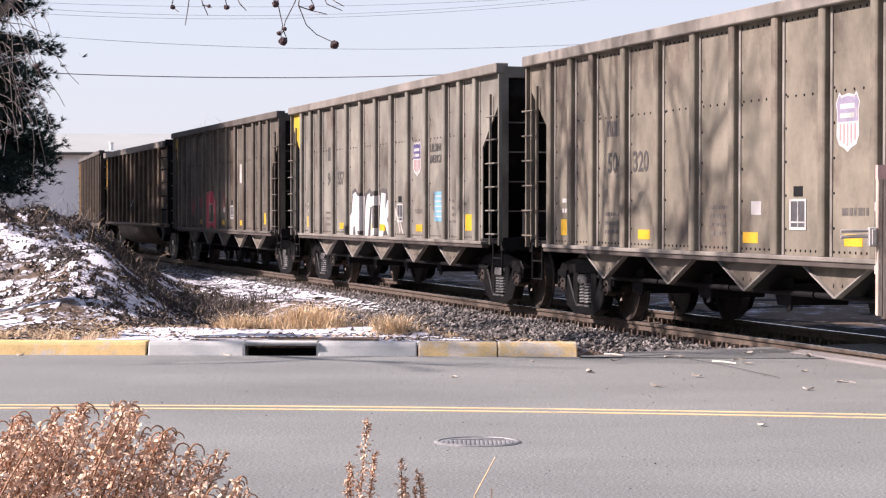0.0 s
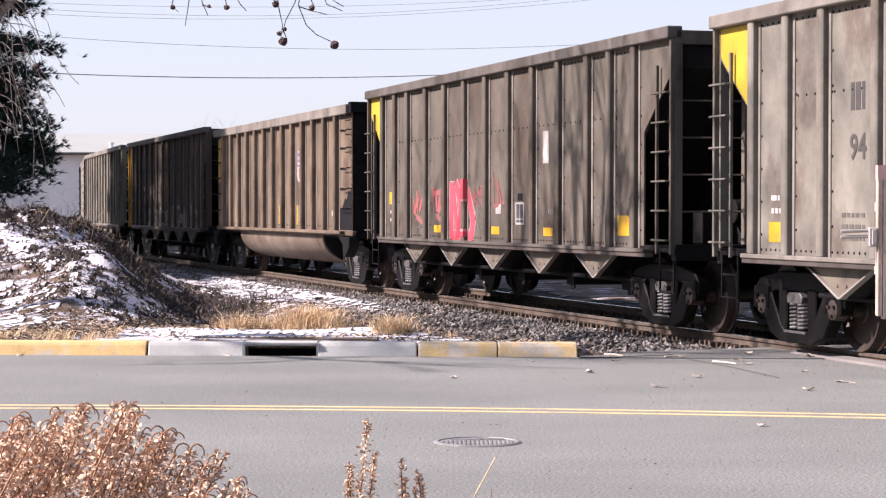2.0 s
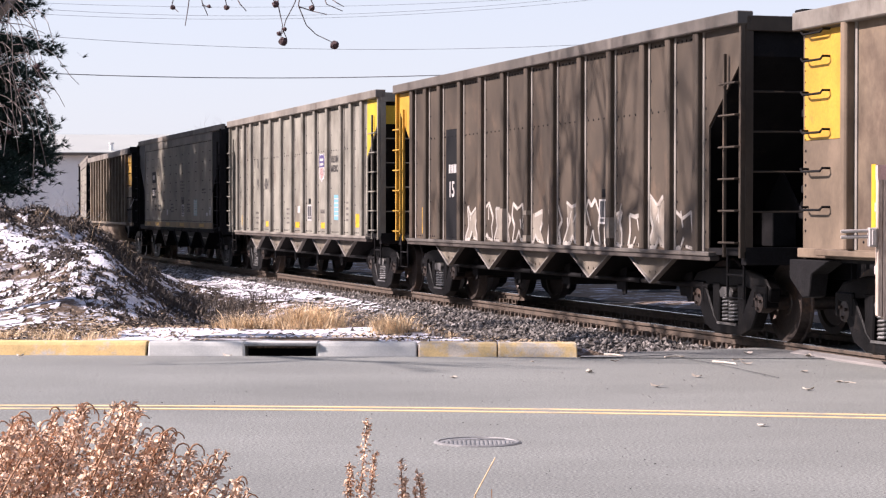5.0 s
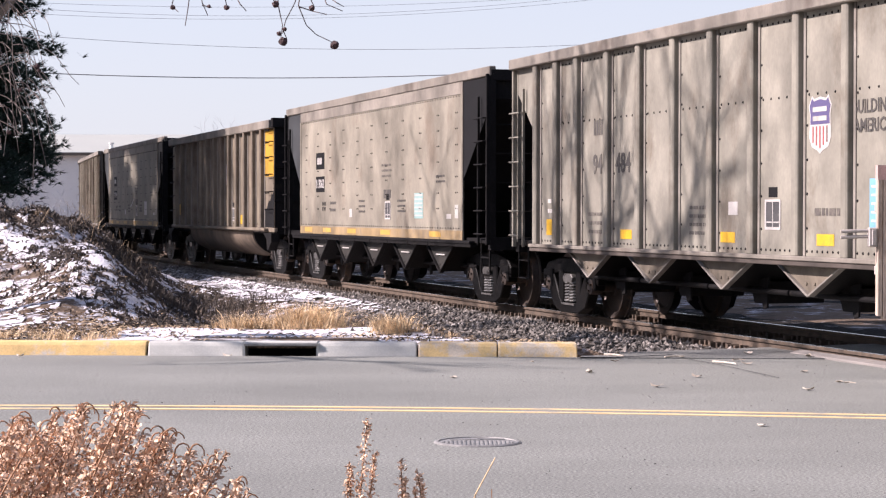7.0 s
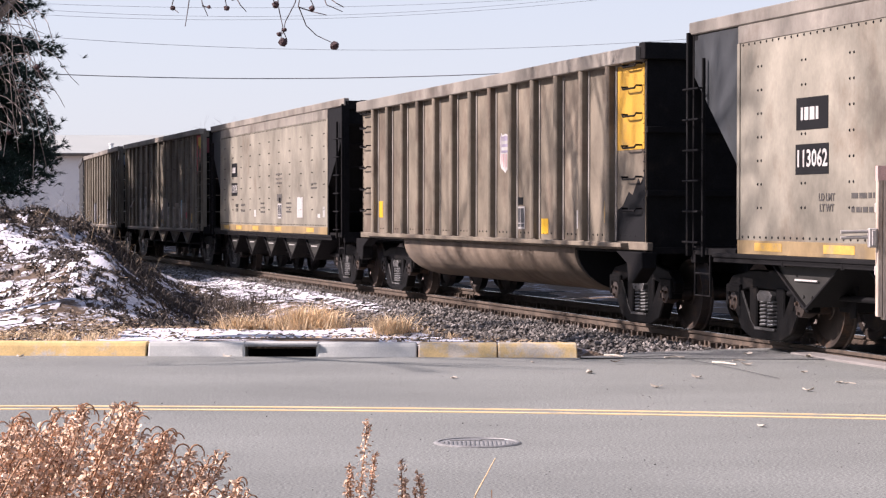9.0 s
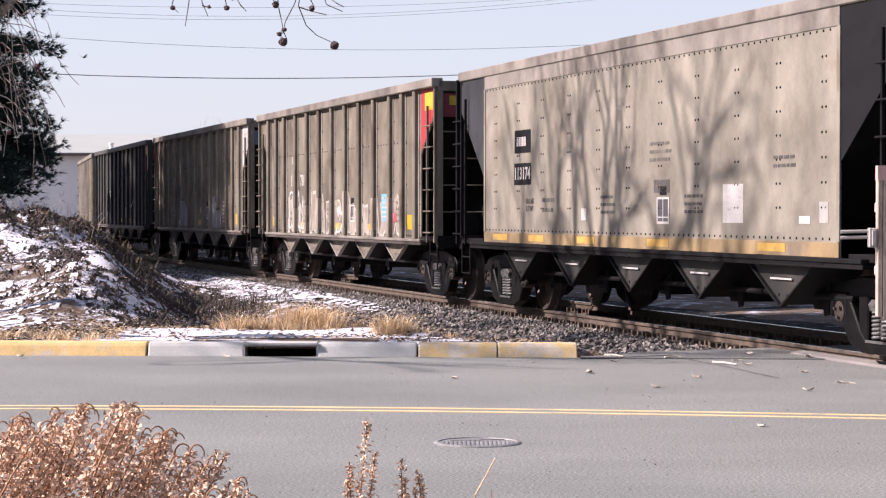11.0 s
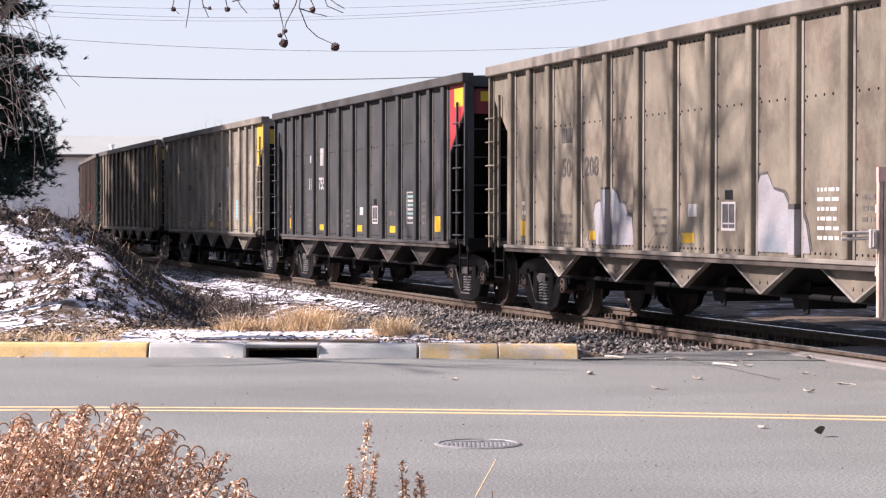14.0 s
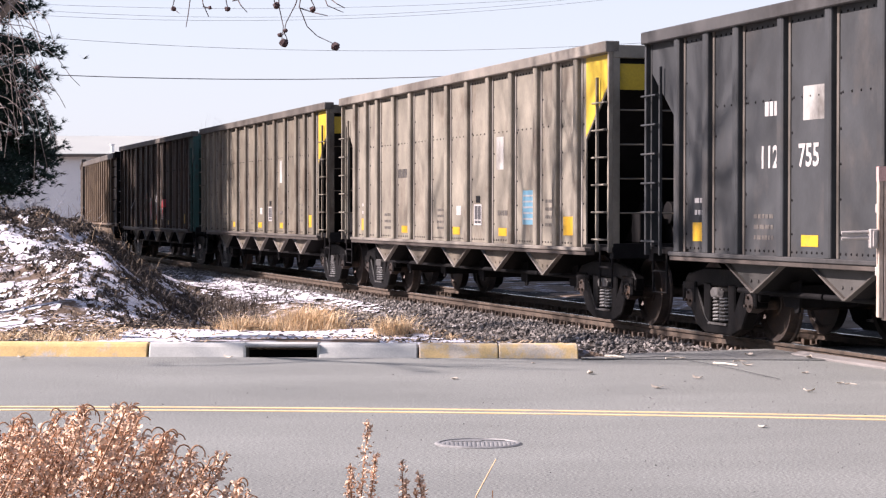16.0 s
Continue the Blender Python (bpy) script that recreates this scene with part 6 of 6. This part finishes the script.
hanging([[(300, -60), (307, 0), (304, 12), (316, 22)], [(345, -60), (335, 0), (332, 22), (328, 46)], [(352, -40), (358, 5), (368, 28)], [(358, 10), (375, 14)],
         [(390, -50), (399, 0), (402, 14)], [(405, -30), (425, 8), (436, 20)], [(410, 0), (430, -4)], [(470, -60), (484, 0), (488, 10)], [(492, -60), (492, 8), (500, 45), (497, 68)],
         [(540, -60), (522, 5), (505, 38), (500, 60)], [(500, 52), (508, 70)], [(540, -60), (528, 10), (542, 45), (560, 62), (590, 76)], [(528, 12), (552, 20), (578, 26)], [(560, -40), (578, 8), (606, 20)], [(575, -10), (595, 5), (608, 12)], [(545, -10), (556, 12)]],
        [(306, 14, 0.010), (401, 14, 0.011), (488, 8, 0.014), (501, 74, 0.017), (494, 60, 0.010), (504, 52, 0.008), (592, 80, 0.017), (552, 15, 0.012), (370, 12, 0.007)],
        "twig_spray", 7.4, 0.0024, TWIG, [(300, -60), (345, -60), (390, -50), (470, -60), (540, -60), (575, -30)])
r1 = np.random.default_rng(77)
lines = []
for _ in range(60):
    x, y = r1.uniform(-70, 55), r1.uniform(-30, 215)
    line = [(x, y)]
    dx, dy = r1.uniform(4, 16), r1.uniform(-8, 12)
    for _ in range(7):
        line.append((line[-1][0] + dx, line[-1][1] + dy))
        dy += r1.uniform(-2, 7)
        dx = dx * r1.uniform(0.75, 1.0) + r1.uniform(-2.5, 2)
    lines.append(line)
lines += [[(0, 60), (60, 70), (100, 100), (125, 135), (140, 150)], [(0, 40), (45, 45), (80, 60)], [(20, 120), (35, 170), (60, 220)], [(60, 100), (75, 150), (90, 175)]]
hanging(lines, [(66, 118, 0.012), (36, 160, 0.011), (16, 235, 0.010), (70, 125, 0.009)], "twig_tangle", 8.2, 0.0019, PALE_TWIG, [(-60, 0), (-60, 60), (-80, 120)])

# ---- wires, far building, crossing gate, litter ----
WIRE = mat("grey_cable", (0.16, 0.16, 0.17), 0.7, 0, 0.1, 3, 30, 0)
for pts, r in ((((-900, -10), (120, 8), (500, 13), (930, -2), (1500, -40)), 0.005), (((-900, 0), (120, 20), (560, 27), (985, -1), (1500, -50)), 0.005), (((-900, 5), (115, 28), (540, 33), (985, 6), (1500, -40)), 0.005),
               (((-900, 20), (110, 67), (560, 87), (1030, 79), (1600, 40)), 0.0065), (((-900, 100), (100, 131), (400, 138), (780, 133), (1600, 95)), 0.015)):
    # a smooth hanging line through the given bearings, 70 m away
    xs = np.linspace(-900, 1600, 60)
    co = np.polyfit([p[0] for p in pts[1:4]], [p[1] for p in pts[1:4]], 2)
    co[0] = min(co[0], -2e-6)
    w = Shape().path([tuple(seen(x, float(np.polyval(co, x)), 70.0)) for x in xs], r, 5)
    tagged(part("overhead_wire", w.mesh("overhead_wire"), WIRE), "thin grey overhead cable across the sky", "wire", "overhead wires")

POLEW = mat("grey_pole_wood", (0.15, 0.12, 0.10), 0.9, 0, 0.3, 4, 40, 0.3, stretch=(1, 1, 0.2))
for x in (seen(-900, 0, 70).x, seen(1600, 0, 70).x):
    pole = new("utility_pole")
    tagged(pole, "weathered wooden utility pole carrying the cables", "pole", "utility poles")
    pole.matrix_basis = pose(x, 70.1, 0)
    part("post", Shape().rod((0, 0, -0.3), (0, 0, 10.5), 0.16, 12, 0.11).mesh("post"), POLEW, pole)
    part("crossarm", Shape().box(-0.06, 0.06, -1.1, 1.1, 8.6, 8.74).mesh("crossarm", 0.01), POLEW, pole)

WALLP = mat("pale_metal_wall", (0.68, 0.68, 0.67), 0.7, 0, 0.08, 0.3, 12, 0.05)
ROOFP = mat("pale_green_white_roof", (0.335, 0.345, 0.315), 0.6, 0, 0.06, 0.3, 10, 0.05)
hall = new("warehouse")
tagged(hall, "long pale metal warehouse with a white roof", "building")
hall.matrix_basis = pose(-21.5, 170, 0)
part("wall", Shape().box(-70, 0, 0, 30, -0.3, 6.3).mesh("wall"), WALLP, hall)
part("roof", Shape().extrude([(-0.5, 6.25), (15, 8.2), (30.5, 6.25), (30.5, 6.0), (-0.5, 6.0)], 0, -70.4, 0.4).mesh("roof"), ROOFP, hall)
part("eave_gutter", Shape().box(-70.4, 0.4, -0.62, -0.5, 6.0, 6.2).mesh("gutter"), CHORD_DARK, hall)
part("roof_vent", Shape().rod((-4.9, 1.0, 6.3), (-4.9, 1.0, 6.95), 0.16, 10).rod((-4.9, 1.0, 6.95), (-4.9, 1.0, 7.05), 0.22, 10).mesh("vent"), WALLP, hall)

FROST = mat("frosted_twigs", (0.80, 0.80, 0.84), 0.8, 0, 0.15, 4, 30, 0.1, (0.45, 0.40, 0.36), 0.2, island=0.2)
v, f = [], []
r2 = np.random.default_rng(5)
for _ in range(16000):
    c = Vector((r2.normal(-12.9, 0.75), r2.normal(66, 1.5), 0))
    a, h = r2.uniform(0, 6.28), abs(r2.normal(0.5, 1.0)) + 0.1
    b = c + Vector((0, 0, h * 0.6))
    d = Vector((math.cos(a) * 0.3, math.sin(a) * 0.3, r2.uniform(-0.15, 0.35)))
    w = Vector((-d.y, d.x, 0)).normalized() * 0.011
    k = len(v)
    v += [tuple(b + w), tuple(b - w), tuple(b + d)]
    f.append((k, k + 1, k + 2))
me = bpy.data.meshes.new("frosted_shrubs")
me.from_pydata(v, [], f)
tagged(part("frosted_shrubs", me, FROST), "snow-covered low shrubs behind the mound", "shrub", kind="stuff")

# crossing gate, whose board and arm stand at the edge of the view
OLDWHITE = mat("weathered_white_board", (0.36, 0.29, 0.24), 0.85, 0, 0.3, 6, 50, 0.3, (0.16, 0.09, 0.06), 0.4, (1, 1, 0.25))
BOARD_RED = mat("faded_pinkish_stripe", (0.42, 0.27, 0.25), 0.8, 0, 0.25, 6, 50, 0.2, (0.45, 0.40, 0.37), 0.5)
GALV = mat("galvanised_pipe", (0.36, 0.33, 0.31), 0.6, 0.1, 0.2, 6, 60, 0.1)
gate = new("crossing_gate")
tagged(gate, "weathered wooden crossing gate board on a steel mast", "crossing gate")
gate.matrix_basis = Matrix.Translation(EYE * 0.088) @ Matrix.Diagonal((0.912, 0.912, 0.912, 1)) @ pose(4.455, 22.0, 0.0)
part("board", Shape().box(0.0, 0.05, 0, 0.12, 0.53, 2.08).mesh("board", 0.006), OLDWHITE, gate, "weathered white board with worn red paint")
part("board", Shape().box(0.055, 0.10, 0, 0.12, 0.50, 2.05).mesh("board", 0.006), OLDWHITE, gate)
part("stripe", Shape().box(-0.003, 0.103, -0.004, 0.124, 1.93, 2.08).mesh("stripe"), BOARD_RED, gate)
for z in (1.34, 1.40):
    part("conduit", Shape().rod((-0.37, 0.05, z), (0.02, 0.05, z + 0.01), 0.018, 10).mesh("conduit", smooth=False), GALV, gate)
part("bracket", Shape().box(-0.09, 0.0, 0.0, 0.1, 1.24, 1.44).mesh("bracket", 0.01), GALV, gate)
part("clamp", Shape().box(-0.06, -0.02, -0.02, 0.0, 1.26, 1.42).mesh("clamp", 0.005), GALV, gate)
part("mast", Shape().rod((0.45, 0.1, 0), (0.45, 0.1, 3.4), 0.06, 14).mesh("mast"), GALV, gate)
part("cross_arm", Shape().box(0.0, 0.45, 0.13, 0.19, 0.95, 1.05).box(0.0, 0.45, 0.13, 0.19, 1.6, 1.7).mesh("cross_arm", 0.01), GALV, gate)
part("foot", Shape().box(0.2, 0.7, -0.15, 0.35, -0.2, 0.12).mesh("foot", 0.02), CONCRETE, gate)

LITTER = mat("pale_dry_leaf", (0.46, 0.40, 0.33), 0.8, 0, 0.25, 20, 90, 0.1, rand=0.4)


def leaf_mesh(seed, size):
    r = np.random.default_rng(seed)
    s = Shape()
    n = 8
    ring = [(size * math.cos(6.283 * i / n) * r.uniform(0.8, 1.2), size * 0.55 * math.sin(6.283 * i / n) * r.uniform(0.7, 1.2)) for i in range(n)]
    top = [(x, y, 0.006 + 6.0 * (x * x + y * y) * r.uniform(0.5, 1.5)) for x, y in ring]
    s.v = top + [(x, y, z - 0.003) for x, y, z in top] + [(0, 0, 0.006), (0, 0, 0.003)]
    s.f = [(i, (i + 1) % n, 2 * n) for i in range(n)] + [((i + 1) % n + n, i + n, 2 * n + 1) for i in range(n)] + [(i, i + n, (i + 1) % n + n, (i + 1) % n) for i in range(n)]
    return s.mesh("leaf")


leaves = [leaf_mesh(60 + i, 0.035 + 0.012 * i) for i in range(4)]
r3 = np.random.default_rng(8)
for x, y in ((3.18, 22.45), (2.38, 16.0), (2.45, 20.7), (1.95, 19.55), (3.27, 19.2), (3.72, 20.1), (1.95, 23.9), (1.75, 24.3), (2.1, 24.1), (2.9, 22.9), (1.45, 21.3), (3.6, 21.4), (0.1, 20.6), (-2.35, 23.4), (-4.6, 23.35), (0.95, 22.8), (4.0, 23.5), (2.6, 23.4), (3.4, 23.9)):
    q = part("fallen_leaf", leaves[int(r3.integers(0, 4))], LITTER)
    q.matrix_basis = pose(x, y, 0.014 if y > 23.0 else 0.002, 0, 0, r3.uniform(0, 360))
    tagged(q, "pale curled dry leaf on the asphalt", "leaf", "fallen leaves")



def grit(seed, count):
    """Loose chips lying on the road, thickest near the crossing."""
    r = np.random.default_rng(seed)
    v, f = [], []
    while len(f) < count * 4:
        x, y = r.uniform(-6, 6), r.uniform(11.5, 23.3)
        if y > kerb_y(x) - 0.15 or r.random() > 0.35 + 0.65 * max(0.0, min(1.0, (x + 1) / 4)):
            continue
        a = r.uniform(0.003, 0.008)
        k = len(v)
        v += [(x - a, y - a * 0.7, 0.0), (x + a, y - a * 0.5, 0.0), (x + a * 0.3, y + a, 0.0), (x, y, a * r.uniform(0.7, 1.2))]
        f += [(k, k + 2, k + 1), (k, k + 1, k + 3), (k + 1, k + 2, k + 3), (k + 2, k, k + 3)]
    me = bpy.data.meshes.new("grit")
    me.from_pydata(v, [], f)
    return me


GRIT = mat("dark_stone_chip", (0.07, 0.065, 0.06), 0.9, 0, 0.3, 9, 60, 0.0, (0.42, 0.40, 0.37), 0.34, island=0.7)
tagged(part("road_grit", grit(31, 420), GRIT), "loose dark and pale stone chips on the asphalt", "grit", kind="stuff")

CRACK = mat("tar_crack", (0.03, 0.03, 0.03), 0.8, 0, 0.2, 8, 60, 0.1)


def on_road(x, y, z=0.0):
    """The spot of the road that shows at this bearing and drop."""
    d = (1.6 - z) * 3801 / (y - 374)
    return Vector(((x - 784) / 3801 * d, d, z))


def crack(line, w):
    s = Shape()
    pts = [on_road(x, y, 0.013) for x, y in line]
    for a, b in zip(pts, pts[1:]):
        n = Vector((0, w, 0))
        s.solid([a - n, b - n, b + n, a + n, a - n + Vector((0, 0, 0.003)), b - n + Vector((0, 0, 0.003)), b + n + Vector((0, 0, 0.003)), a + n + Vector((0, 0, 0.003))],
                [(0, 1, 2, 3), (7, 6, 5, 4), (0, 4, 5, 1), (1, 5, 6, 2), (2, 6, 7, 3), (3, 7, 4, 0)])
    part("crack", s.mesh("crack"), CRACK, road)


crack([(1190, 627), (1225, 636), (1270, 644), (1300, 650), (1330, 657), (1380, 668)], 0.02)
crack([(1022, 632), (1090, 632), (1190, 627)], 0.02)
for x0, y0, x1, y1, w in ((1262, 639, 1304, 643, 0.011), (1070, 627, 1104, 629, 0.014), (1177, 631, 1212, 630, 0.01), (1297, 636, 1320, 636, 0.009), (1495, 676, 1516, 677, 0.008)):
    a, b = on_road(x0, y0, 0.02), on_road(x1, y1, 0.02)
    tagged(part("stick", Shape().path([tuple(a), tuple(a.lerp(b, 0.5) + Vector((0, 0.03, 0.004))), tuple(b)], w, 6, w * 0.6).mesh("stick"), LITTER), "pale broken stick on the asphalt", "stick", "fallen sticks")

DARKLEAF = mat("dark_wet_leaf", (0.10, 0.08, 0.06), 0.8, 0, 0.25, 20, 90, 0.1, (0.4, 0.36, 0.3), 0.3)
BLOWN = tagged(part("blowing_leaf", leaf_mesh(99, 0.06), DARKLEAF), "curled dry leaf tumbling over the asphalt in the wind", "leaf")


motions()
